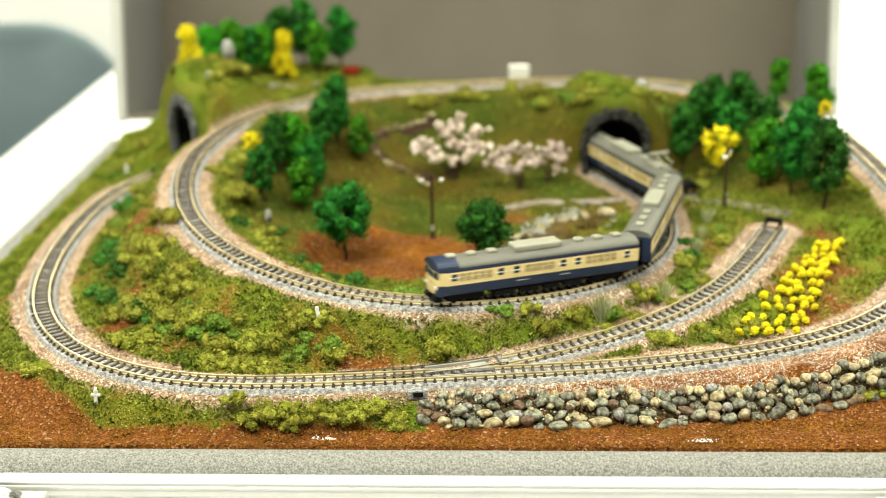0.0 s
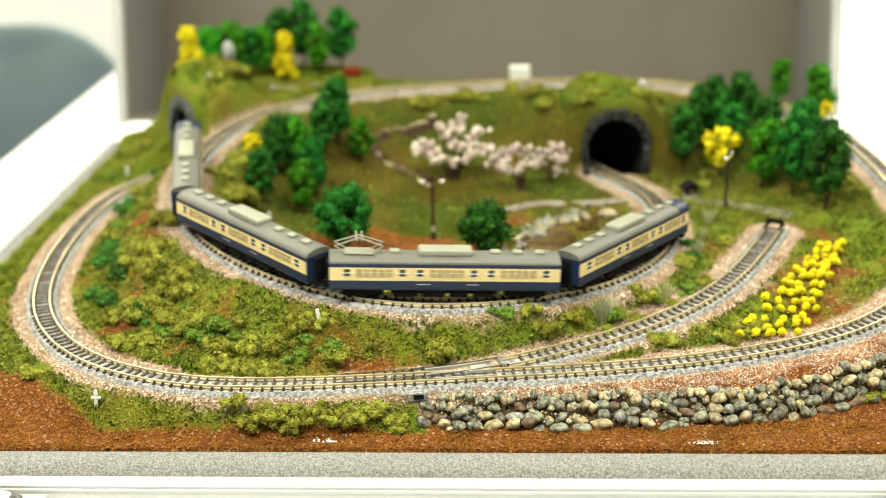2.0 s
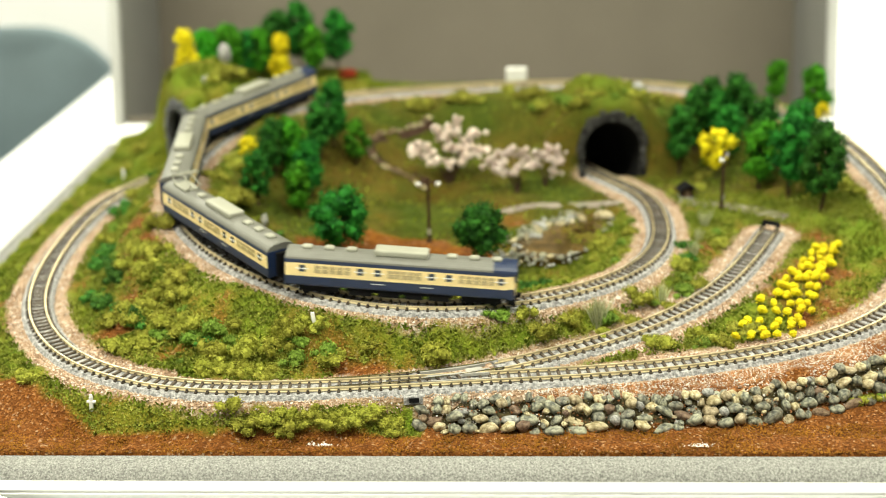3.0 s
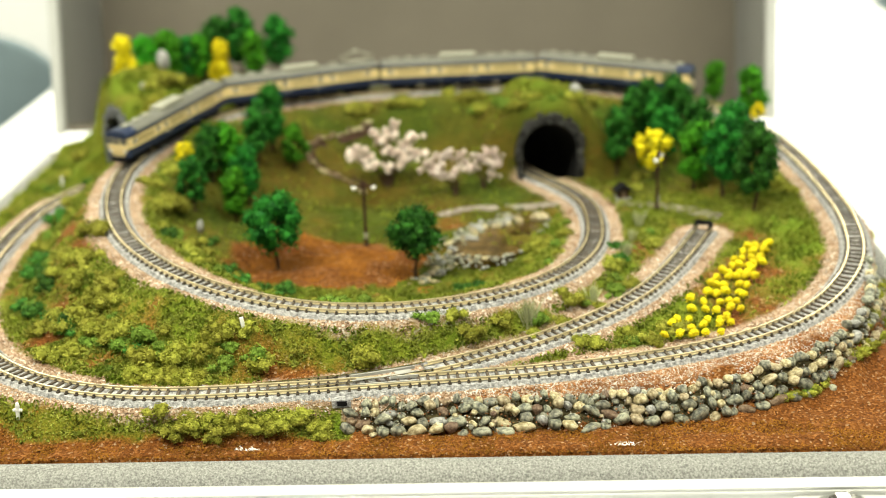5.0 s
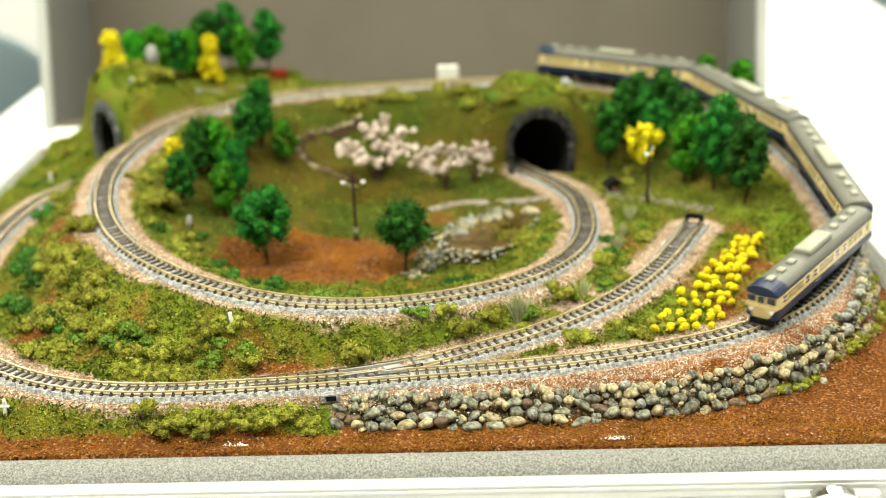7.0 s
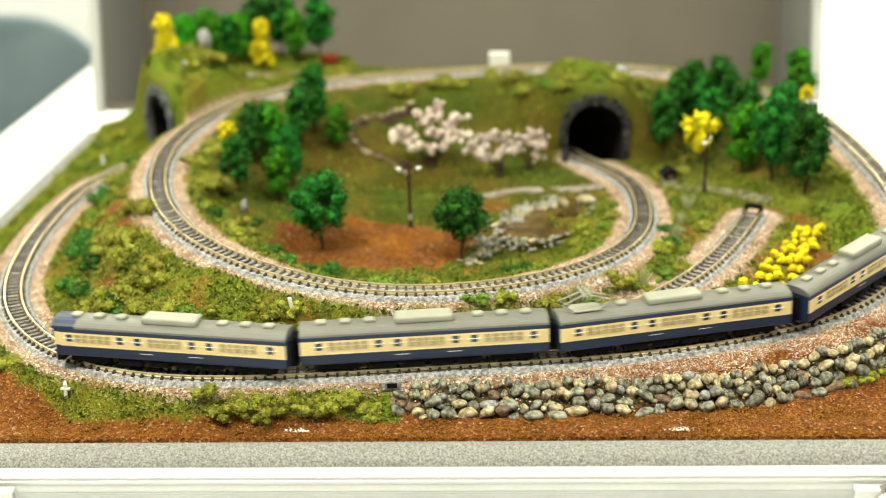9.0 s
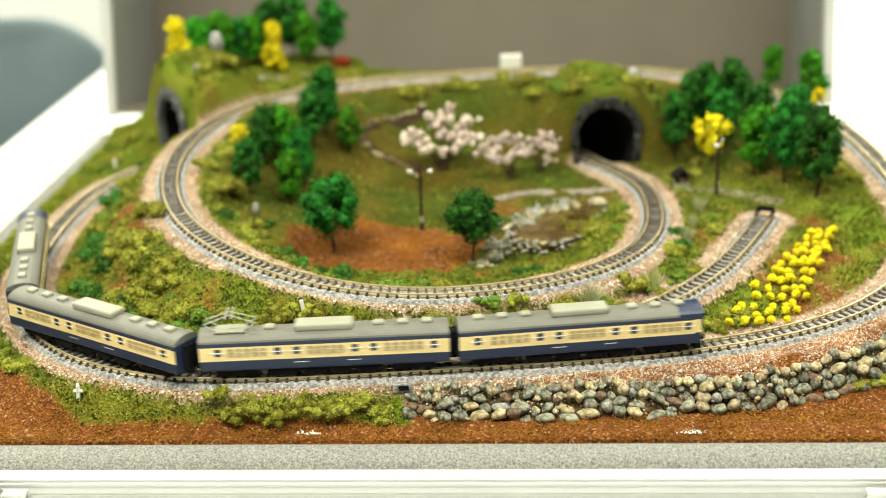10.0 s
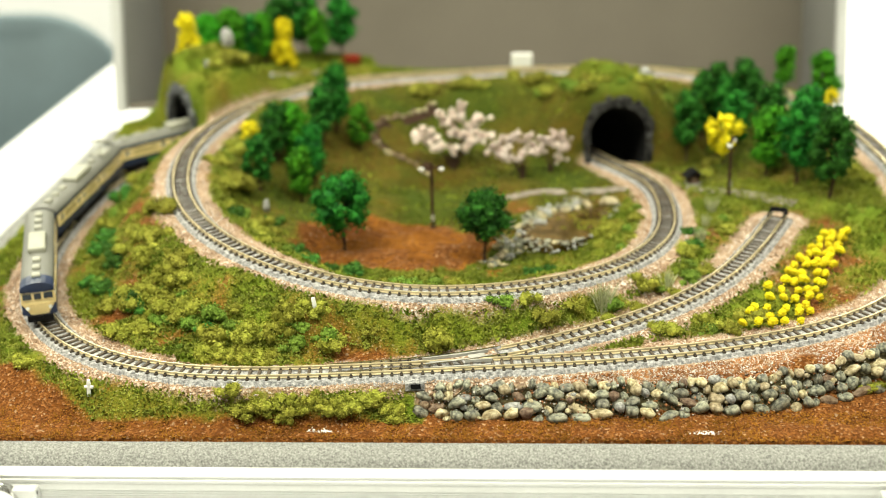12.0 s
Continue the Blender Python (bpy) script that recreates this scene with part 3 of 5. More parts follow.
def sleepers(t, line, length, s0, s1, keep):
    """Single sleepers where keep() says so, the rest joined."""
    verts, faces = [], []
    base = [tuple(v.co) for v in SLEEPER_MESH.vertices]
    polys = [tuple(p.vertices) for p in SLEEPER_MESH.polygons]
    for s in np.arange(s0, s1, 0.0053):
        i = min(int(s / length * (len(line) - 1)), len(line) - 3)
        p, d = line[i], line[i + 2] - line[i]
        m = Matrix.Translation(p) @ Matrix.Rotation(math.atan2(d[1], d[0]), 4, "Z")
        if keep(p):
            ob = new("sleeper", SLEEPER_MESH)
            ob.parent, ob.matrix_basis = t, m
        else:
            k = len(verts)
            verts += [tuple(m @ Vector(v)) for v in base]
            faces += [tuple(a + k for a in f) for f in polys]
    if verts:
        mesh = bpy.data.meshes.new("buried_sleeper")
        mesh.from_pydata(verts, [], faces)
        mesh.materials.append(SLEEPER)
        ob = tagged(new("far_sleeper", mesh), kind="stuff")
        ob.parent = t


def build_track():
    t = thing("railway_track", "model railway track loop with brass rails and dark sleepers", "railway track")
    rails_and_bed(t, LINE, 0, None)
    sleepers(t, LINE, LINE_LENGTH, 0, LINE_LENGTH, lambda p: p[1] < 0.165 and p[2] < 0.032)
    u = thing("siding_track", "dead-end siding track with brass rails branching at a turnout", "railway track")
    k = int(len(SPUR) * 0.26)
    rails_and_bed(u, SPUR, k, None)
    sleepers(u, SPUR, SPUR_LENGTH, 0.105, SPUR_LENGTH, lambda p: True)
    for s in (-1, 1):
        o = s * 0.0048
        part("switch_rail", sweep(SPUR, [(o - 0.0004, -0.0016), (o + 0.0004, -0.0016), (o + 0.0004, 0.0002), (o - 0.0004, 0.0002)], 0, k + 4, 2), CHROME, u, "bright switch rail")
    for line, first in ((LINE, len(LINE) // 2), (SPUR, 0)):
        way = [i for i in range(first, len(line)) if 0.004 < line[i][0] < 0.041 and line[i][1] < 0.075]
        for o in (-0.0033, 0.0033):
            part("guard_rail", sweep(line, [(o - 0.0004, -0.0016), (o + 0.0004, -0.0016), (o + 0.0004, 0.0001), (o - 0.0004, 0.0001)], way[0], way[-1], 3), VENT_PALE, u, "pale grey guard rail")
    part("frog_plate", sweep(SPUR, [(-0.0016, -0.0012), (0.0016, -0.0012), (0.0016, -0.0005), (-0.0016, -0.0005)], 74, 86, 3), VENT_PALE, u, "pale grey turnout frog plate")
    part("tie_bar", box(-0.0160, -0.0147, 0.0350, 0.0475, 0.0003, 0.0016, 0.0002), VENT_PALE, u, "pale grey tie bar")
    p = SPUR[-1]
    d = SPUR[-1] - SPUR[-8]
    b = thing("buffer_stop", "small black buffer stop at the end of the siding", "buffer stop", "", Matrix.Translation(p) @ Matrix.Rotation(math.atan2(d[1], d[0]), 4, "Z"))
    part("beam", box(-0.002, 0.001, -0.0050, 0.0050, 0.0014, 0.0042, 0.0004), BLACK, b)
    for s in (-1, 1):
        part("post", box(-0.001, 0.001, s * 0.0048 - 0.0008, s * 0.0048 + 0.0008, -0.001, 0.0030), BLACK, b)
        part("brace", cylinder((-0.009, s * 0.0048, -0.0005), (-0.001, s * 0.0048, 0.0040), 0.0007, sides=6), BLACK, b)


build_track()


RNG0 = np.random.default_rng(3)


def arch(half, height, n=16):
    """A horseshoe arch, from the left foot over the top to the right foot."""
    spring = height - half
    return [(-half * 0.96, -0.006), (-half, spring * 0.6)] + [(half * math.cos(a), spring + half * math.sin(a)) for a in np.linspace(math.pi, 0, n)] + [(half, spring * 0.6), (half * 0.96, -0.006)]


def build_portal(key, label):
    px, py, pz, ux, uy = MOUTHS[key]
    m = Matrix.Translation((px, py, pz - 0.004)) @ Matrix.Rotation(math.atan2(uy, ux) - math.pi / 2, 4, "Z")
    t = thing("tunnel_portal", label, "tunnel portal", "tunnel portals", m)
    inner, outer = arch(0.0205, 0.043, 22), arch(0.0252, 0.0482, 22)
    count = len(inner)
    for i in range(count - 1):
        (a0, b0), (a1, b1), (c0, d0), (c1, d1) = inner[i], inner[i + 1], outer[i], outer[i + 1]
        bm = bmesh.new()
        y0, y1 = -0.0015 - 0.0022 * RNG0.random(), 0.0030
        grow = 1 + 0.09 * RNG0.random()
        c0, d0, c1, d1 = c0 * grow, d0 * grow, c1 * grow, d1 * grow
        vs = [bm.verts.new((x, y, z)) for y in (y0, y1) for x, z in ((a0, b0), (a1, b1), (c1, d1), (c0, d0))]
        for f in ((0, 1, 2, 3), (7, 6, 5, 4), (0, 4, 5, 1), (1, 5, 6, 2), (2, 6, 7, 3), (3, 7, 4, 0)):
            bm.faces.new([vs[k] for k in f])
        bmesh.ops.recalc_face_normals(bm, faces=bm.faces)
        bmesh.ops.bevel(bm, geom=list(bm.edges), offset=0.0006, segments=1, affect="EDGES")
        part("arch_stone", bm, PORTAL_PALE if key == "left" else PORTAL, t)
    # grassy apron between the arch and the hill
    cols = np.linspace(-0.0262, 0.0262, 25)
    side = np.array((uy, -ux))
    out = arch(0.0245, 0.0475, 40)
    bm = bmesh.new()
    grid = []
    for c in cols:
        tops = [z for x, z in out if abs(x - c) < 0.0025]
        low = pz - 0.004 + (max(tops) if tops else 0.004)
        q = np.array((px, py)) + side * c
        back = q + np.array((ux, uy)) * 0.0105
        high = float(ground(*back)[0]) + 0.0008
        col = []
        for u in np.linspace(0, 1, 6):
            bulge = 0.0015 * noise.noise(Vector((q[0] * 300, u * 5, q[1] * 300)))
            xy = q + np.array((ux, uy)) * (0.0005 + 0.010 * u**2.2 + bulge * (u < 1))
            col.append(bm.verts.new((xy[0], xy[1], low + (max(high, low) - low) * u**0.8)))
        grid.append(col)
    for a, b in zip(grid, grid[1:]):
        for i in range(5):
            bm.faces.new((a[i], b[i], b[i + 1], a[i + 1]))
    mesh = finish(bm, "hill_apron", GROUND, True)
    wx, wy = np.array([v.co.x for v in mesh.vertices]), np.array([v.co.y for v in mesh.vertices])
    mesh.attributes.new("turf", "FLOAT", "POINT").data.foreach_set("value", turf_amount(wx, wy).astype(np.float32))
    mesh.attributes.new("gravel", "FLOAT", "POINT").data.foreach_set("value", np.zeros(len(mesh.vertices), np.float32))
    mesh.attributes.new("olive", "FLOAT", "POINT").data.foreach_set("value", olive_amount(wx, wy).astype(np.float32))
    tagged(new("hill_slope", mesh), "grassy bank over the tunnel arch", "ground", kind="structure")


build_portal("right", "dark stone tunnel portal under the grassy hill")
build_portal("left", "dark stone tunnel portal at the foot of the wooded hill")


def build_tunnel_shade_bore():
    """One added bore from mouth to mouth round the buried track, near-black to stand in for shade."""
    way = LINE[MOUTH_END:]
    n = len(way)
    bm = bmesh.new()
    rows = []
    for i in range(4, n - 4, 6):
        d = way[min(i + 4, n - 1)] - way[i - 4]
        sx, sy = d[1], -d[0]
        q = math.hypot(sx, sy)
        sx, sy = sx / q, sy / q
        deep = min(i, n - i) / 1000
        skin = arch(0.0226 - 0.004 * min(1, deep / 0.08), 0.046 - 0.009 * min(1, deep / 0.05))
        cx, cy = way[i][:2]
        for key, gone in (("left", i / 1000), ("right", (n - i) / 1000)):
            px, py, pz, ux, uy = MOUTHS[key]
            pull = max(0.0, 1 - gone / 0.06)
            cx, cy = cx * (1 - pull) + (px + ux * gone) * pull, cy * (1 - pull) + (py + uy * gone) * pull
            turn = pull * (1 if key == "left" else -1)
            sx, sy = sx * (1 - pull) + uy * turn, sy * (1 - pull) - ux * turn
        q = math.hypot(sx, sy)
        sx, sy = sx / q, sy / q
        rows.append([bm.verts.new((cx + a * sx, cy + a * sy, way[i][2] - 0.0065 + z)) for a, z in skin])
        # wider end rings shut stray light out behind the arch stones
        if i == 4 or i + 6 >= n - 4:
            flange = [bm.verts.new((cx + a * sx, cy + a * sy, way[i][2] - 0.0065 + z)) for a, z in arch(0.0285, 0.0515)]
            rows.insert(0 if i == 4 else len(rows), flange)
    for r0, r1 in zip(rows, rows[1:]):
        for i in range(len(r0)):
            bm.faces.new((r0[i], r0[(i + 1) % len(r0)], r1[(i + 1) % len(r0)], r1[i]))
    tagged(part("tunnel_lining", bm, TUNNEL_SHADE), "added bore of the railway tunnel, coloured near-black as its shade", "tunnel", kind="structure")


build_tunnel_shade_bore()

# ---- the train ----
CAR, PITCH, HALF_BOGIE = 0.1280, 0.1325, 0.0455
WIDE = 0.0094


def extrude(profile, x0, x1):
    bm = bmesh.new()
    ends = [[bm.verts.new((x, y, z)) for y, z in profile] for x in (x0, x1)]
    n = len(profile)
    for k in range(n):
        bm.faces.new((ends[0][k], ends[0][(k + 1) % n], ends[1][(k + 1) % n], ends[1][k]))
    bm.faces.new(ends[0][::-1])
    bm.faces.new(ends[1])
    bmesh.ops.recalc_face_normals(bm, faces=bm.faces)
    return bm


def build_car(name, label, cab=0, pantograph=False):
    """cab: 1 leading end, -1 trailing end, 0 none."""
    c = thing(name, label, "train carriage", "four-car train")
    a = CAR / 2
    w = WIDE
    f0, f1 = (-a + (0.004 if cab < 0 else 0)), (a - (0.004 if cab > 0 else 0))
    part("lower_body", extrude([(-w + 0.0006, 0.0062), (w - 0.0006, 0.0062), (w, 0.0072), (w, 0.0122), (-w, 0.0122), (-w, 0.0072)], f0, f1), BLUE, c, "navy blue lower side")
    part("window_band", extrude([(-w, 0.0122), (w, 0.0122), (w - 0.0002, 0.0195), (-w + 0.0002, 0.0195)], f0, f1), CREAM, c, "cream window band")
    part("cornice", extrude([(-w + 0.0002, 0.0195), (w - 0.0002, 0.0195), (w - 0.0003, 0.0216), (-w + 0.0003, 0.0216)], f0, f1), BLUE, c, "navy blue strip under the roof")
    arc = [(math.cos(u) * (w - 0.0003), 0.0216 + math.sin(u) * 0.0040) for u in np.linspace(0, math.pi, 13)]
    part("roof", extrude(arc, f0, f1), ROOF, c, "grey arched roof", False)
    part("air_conditioner", box(-0.0150, 0.0150, -0.0053, 0.0053, 0.0245, 0.0285, 0.0012, 3), VENT, c, "pale grey rooftop unit", True)
    vents = (-0.053, -0.0405, -0.028, 0.028, 0.0405, 0.053)
    for k, x in enumerate(vents):
        if pantograph and k > 3:
            continue
        part("roof_vent", box(x - 0.0028, x + 0.0028, -0.0024, 0.0024, 0.0248, 0.0272, 0.0009, 3), VENT, c, "", True)
    # windows and doors
    lean = 0.0020 * cab
    for s in (-1, 1):
        y = s * (w - 0.0001)
        for d in (-0.0560, -0.0252, -0.0156, 0.0142, 0.0240, 0.0544):
            x = d + (lean if abs(d) < 0.05 else 0)
            part("door", box(x - 0.0026, x + 0.0026, y - 0.0002, y + 0.0002, 0.0124, 0.0192), CREAM, c, "cream door leaf")
            part("door_window", box(x - 0.0017, x + 0.0017, y - 0.0003, y + 0.0003, 0.0146, 0.0186), PANE, c)
            part("door_rail", box(x - 0.0034, x + 0.0034, y - 0.0004, y + 0.0004, 0.0162, 0.0167), WHITE, c, "pale window bar")
        for lo, hi in ((-0.0510, -0.0302), (-0.0104, 0.0092), (0.0290, 0.0500)):
            for x in np.linspace(lo + 0.0022, hi - 0.0022, 5) + lean:
                win = part("side_window", box(x - 0.0017, x + 0.0017, y - 0.00025, y + 0.00025, 0.0142, 0.0186), CURTAIN, c)
                part("window_rail", box(x - 0.0017, x + 0.0017, y - 0.00035, y + 0.00035, 0.0166, 0.0168), CREAM, win)
        part("waist_line", box(f0, f1, y - 0.0002, y + 0.0002, 0.0120, 0.0124), CREAM, c, "cream moulding")
        for x in (-0.0150, 0.0120):
            part("name_plate", box(x - 0.0035, x + 0.0035, y - 0.0002, y + 0.0002, 0.0098, 0.0101), WHITE, c)
    # under the floor
    part("underframe", box(-0.030, 0.030, -0.0075, 0.0075, 0.0038, 0.0062, 0.0004), BLACK, c)
    for x, half in ((-0.022, 0.0060), (-0.008, 0.0050), (0.006, 0.0060), (0.022, 0.0068)):
        part("equipment_box", box(x - half, x + half, -0.0080, 0.0080, 0.0016, 0.0050, 0.0004), BLACK, c)
    for x in (-HALF_BOGIE, HALF_BOGIE):
        bogie = part("bogie", box(x - 0.0115, x + 0.0115, -0.0066, 0.0066, 0.0018, 0.0058, 0.0006), BLACK, c)
        for k in (-1, 1):
            bm = bmesh.new()
            for s in (-1, 1):
                cylinder((x + k * 0.007, s * 0.0040, 0.0027), (x + k * 0.007, s * 0.0056, 0.0027), 0.0027, sides=12, bm=bm)
            part("wheelset", bm, BLACK, bogie)
    for e in (-1, 1):
        part("coupler", box(e * (a + 0.0012) - 0.0022, e * (a + 0.0012) + 0.0022, -0.0015, 0.0015, 0.0048, 0.0068), BLACK, c)
        if e != cab:
            part("gangway", box(e * (a + 0.0006) - 0.0014, e * (a + 0.0006) + 0.0014, -0.0038, 0.0038, 0.0066, 0.0205, 0.0005), BLACK, c, "dark gangway bellows")
            part("end_wall", box(e * a - 0.0003, e * a + 0.0003, -w + 0.0003, w - 0.0003, 0.0064, 0.0216), BLUE, c)
    if cab:
        e = cab
        nose = lambda y: 0.0012 * (1 - (y / w) ** 2)
        def face(z0, z1, mat, label="", extra=0.0, wide=1.0):
            prof = [(f1 if e > 0 else f0, -w * wide), *[(e * (a + nose(y) - 0.0008 + extra), y) for y in np.linspace(-w * wide, w * wide, 9)], (f1 if e > 0 else f0, w * wide)]
            bm = bmesh.new()
            lows, tops = [bm.verts.new((x, y, z0)) for x, y in prof], [bm.verts.new((x - e * 0.0004, y * 0.99, z1)) for x, y in prof]
            n = len(prof)
            for k in range(n):
                bm.faces.new((lows[k], lows[(k + 1) % n], tops[(k + 1) % n], tops[k]))
            bm.faces.new(lows)
            bm.faces.new(tops)
            bmesh.ops.recalc_face_normals(bm, faces=bm.faces)
            return part("cab_front", bm, mat, c, label)
        face(0.0062, 0.0125, BLUE, "navy blue front skirt")
        face(0.0125, 0.0200, CREAM, "cream cab front")
        bm = bmesh.new()
        tops, lows = ([bm.verts.new((e * (a + nose(y) - 0.0005), y, z)) for y in np.linspace(-w * half, w * half, 9)] for half, z in ((0.92, 0.0126), (0.50, 0.0068)))
        for k in range(8):
            bm.faces.new((tops[k], lows[k], lows[k + 1], tops[k + 1]))
        bmesh.ops.solidify(bm, geom=list(bm.faces), thickness=0.0004)
        bmesh.ops.recalc_face_normals(bm, faces=bm.faces)
        part("chevron", bm, CREAM, c, "cream chevron")
        part("snow_plough", box(*sorted((e * (a - 0.004), e * (a + 0.0005))), -0.0070, 0.0070, 0.0020, 0.0062, 0.0005), BLACK, c, "black snow plough")
        face(0.0200, 0.0222, BLUE, "navy blue brow")
        arc2 = [(math.cos(u) * (w - 0.0001), 0.0216 + math.sin(u) * 0.0042) for u in np.linspace(0, math.pi, 11)]
        part("roof_end", extrude(arc2, *sorted((e * (a - 0.0125), e * (a + 0.0004)))), BLUE, c, "navy blue roof end")
        for y, half in ((-0.0058, 0.0024), (0.0, 0.0019), (0.0058, 0.0024)):
            x = e * (a + nose(y) - 0.0006)
            part("cab_window", box(x - 0.0004, x + 0.0004, y - half, y + half, 0.0161, 0.0194), PANE, c)
        for y in (-0.0062, 0.0062):
            x = e * (a + nose(y) - 0.0006)
            part("headlight", cylinder((x - 0.0005, y, 0.0108), (x + e * 0.0006, y, 0.0108), 0.0011, sides=12), WHITE, c, "round headlight")
    if pantograph:
        p = part("pantograph", box(0.040, 0.056, -0.0050, 0.0050, 0.0256, 0.0262), VENT, c, "grey folding pantograph")
        for s in (-1, 1):
            y = s * 0.0038
            for x, top in ((0.041, 0.048), (0.055, 0.048)):
                part("arm", cylinder((x, y, 0.0262), (x + (0.0045 if x < 0.048 else -0.0045) * -1.4, y * 0.9, 0.0300), 0.0004, sides=6), VENT, p)
                part("arm", cylinder((x + (0.0045 if x < 0.048 else -0.0045) * -1.4, y * 0.9, 0.0300), (0.048, y * 0.6, 0.0345), 0.0004, sides=6), VENT, p)
        for x in (0.0465, 0.0495):
            part("contact_strip", cylinder((x, -0.0075, 0.0346), (x, 0.0075, 0.0346), 0.0005, sides=6), VENT, p)
    return c


CARS = [build_car("train_carriage", "blue and cream model leading cab carriage with grey roof", 1),
        build_car("train_carriage", "blue and cream model intermediate carriage with grey roof"),
        build_car("train_carriage", "blue and cream model carriage with a roof pantograph", 0, True),
        build_car("train_carriage", "blue and cream model trailing cab carriage with grey roof", -1)]
# seconds, and metres of the train's nose along the loop
RUN = [(0, 0.3675), (2.5, 0.7672), (3.2, 0.8705), (5.0, 1.2085), (5.5, 1.3165), (6.5, 1.5115), (8.3, 1.8945), (9.0, 2.0390), (10.5, 2.3205), (11.3, 2.4832), (12.0, 2.6155)]


def nose_at(t):
    """The nose's way along the loop, with the speed changing softly."""
    ts, ss = zip(*RUN)
    return float(np.mean([np.interp(min(max(t + d, -0.5), 12.5), (-0.5, *ts, 12.5), (ss[0] - 0.085, *ss, ss[-1] + 0.096)) for d in np.linspace(-0.4, 0.4, 9)]))


def motions():
    for n, car in enumerate(CARS):
        rows = []
        for t in np.arange(0, 12.01, 0.1):
            mid = nose_at(t) - CAR / 2 - n * PITCH
            a, b = Vector(on_line(mid + HALF_BOGIE)), Vector(on_line(mid - HALF_BOGIE))
            d = a - b
            m = Matrix.Translation((a + b) / 2) @ Matrix.Rotation(math.atan2(d.y, d.x), 4, "Z") @ Matrix.Rotation(-math.atan2(d.z, d.xy.length), 4, "Y")
            rows.append((round(float(t), 1), m))
        walk(car, rows)


# ---- foliage ----
RNG = np.random.default_rng(7)


def at(x, y, lift=0.0):
    return Vector((x, y, float(ground(x, y)[0]) + lift))


def leaf_mesh(name, blobs, per, size, mat, core=0.80, seed=0, flat=1.0):
    """Many small leaves over rounded clumps (x, y, z, radius), on darkish solid hearts."""
    rng = np.random.default_rng(seed)
    verts, faces = [], []
    for bx, by, bz, br in blobs:
        n = max(8, int(per * (br / 0.006) ** 2))
        d = rng.normal(size=(n, 3))
        d /= np.linalg.norm(d, axis=1)[:, None]
        r = br * (0.74 + 0.50 * rng.random(n) ** 1.3)
        c = np.array((bx, by, bz)) + d * r[:, None] * (1, 1, flat)
        t = rng.normal(size=(n, 3))
        t -= d * (t * d).sum(1)[:, None] * 0.55
        t /= np.linalg.norm(t, axis=1)[:, None]
        s = np.cross(t, d + 0.5 * rng.normal(size=(n, 3)))
        s /= np.linalg.norm(s, axis=1)[:, None]
        h = size * (0.6 + 0.8 * rng.random(n))[:, None]
        k = len(verts)
        quad = np.stack([c - t * h * 0.5, c + s * h * 0.42, c + t * h * 0.6, c - s * h * 0.42], 1)
        verts += quad.reshape(-1, 3).tolist()
        faces += [(k + 4 * i, k + 4 * i + 1, k + 4 * i + 2, k + 4 * i + 3) for i in range(n)]
        bm = bmesh.new()
        bmesh.ops.create_icosphere(bm, subdivisions=1, radius=1.0)
        k = len(verts)
        for v in bm.verts:
            q = v.co.normalized() * br * core * (0.85 + 0.3 * rng.random())
            verts.append((bx + q.x, by + q.y, bz + q.z * flat))
        faces += [tuple(v.index + k for v in f.verts) for f in bm.faces]
        bm.free()
    mesh = bpy.data.meshes.new(name)
    mesh.from_pydata(verts, [], faces)
    mesh.materials.append(mat)
    return mesh


def trunk_mesh(name, height, radius, mat, seed, spread=0.012, limbs=6):
    rng = np.random.default_rng(seed)
    bm = bmesh.new()
    p = Vector((0, 0, -0.003))
    steps = 5
    for k in range(steps):
        q = p + Vector((rng.normal() * 0.0007, rng.normal() * 0.0007, (height * 0.8 + 0.003) / steps))
        cylinder(p, q, radius * (1 - 0.14 * k), radius * (1 - 0.14 * (k + 1)), 7, bm)
        if k >= 1:
            for _ in range(limbs // 4 + 1):
                a = rng.random() * 6.28
                e = q + Vector((math.cos(a) * spread, math.sin(a) * spread, spread * (0.3 + 0.7 * rng.random())))
                cylinder(q, e, radius * 0.42, radius * 0.15, 5, bm)
        p = q
    return finish(bm, name, mat)


def crown_blobs(seed, height, wide, low, count, rad, cone=0.0):
    rng = np.random.default_rng(seed)
    out = []
    for k in range(count):
        u = (k + 0.5) / count
        z = low + (height - low - rad * 0.6) * u
        env = wide * (math.sin(math.pi * (0.18 + 0.74 * u)) if not cone else (1 - cone * u) * (0.75 + 0.25 * math.sin(9 * u)))
        a, r = k * 2.4 + rng.random(), env * math.sqrt(0.15 + 0.85 * rng.random())
        out.append((math.cos(a) * r, math.sin(a) * r, z, rad * (0.75 + 0.5 * rng.random())))
    return out


def tree(label, crown, trunk, m, category="tree"):
    t = thing("tree", label, category, "model trees", m)
    a, b = new("trunk", trunk), new("crown", crown)
    a.parent = b.parent = t
    return t


ROUND = [leaf_mesh("crown", crown_blobs(s, 0.052, 0.0165, 0.020, 20, 0.0066), 95, 0.0022, LEAF_DARK, seed=s) for s in (1, 2)]
TALL = [leaf_mesh("crown", crown_blobs(s, 0.060, 0.0125, 0.016, 20, 0.0060), 95, 0.0022, LEAF_DARK, seed=s) for s in (3, 4, 5)]
TALL_BRIGHT = [leaf_mesh("crown", crown_blobs(s, 0.054, 0.0115, 0.012, 17, 0.0058), 95, 0.0024, LEAF_BRIGHT, seed=s) for s in (6, 7)]
CONE_YELLOW = leaf_mesh("crown", crown_blobs(8, 0.048, 0.0165, 0.004, 32, 0.0052, 0.66), 110, 0.0020, LEAF_YELLOW, seed=8)
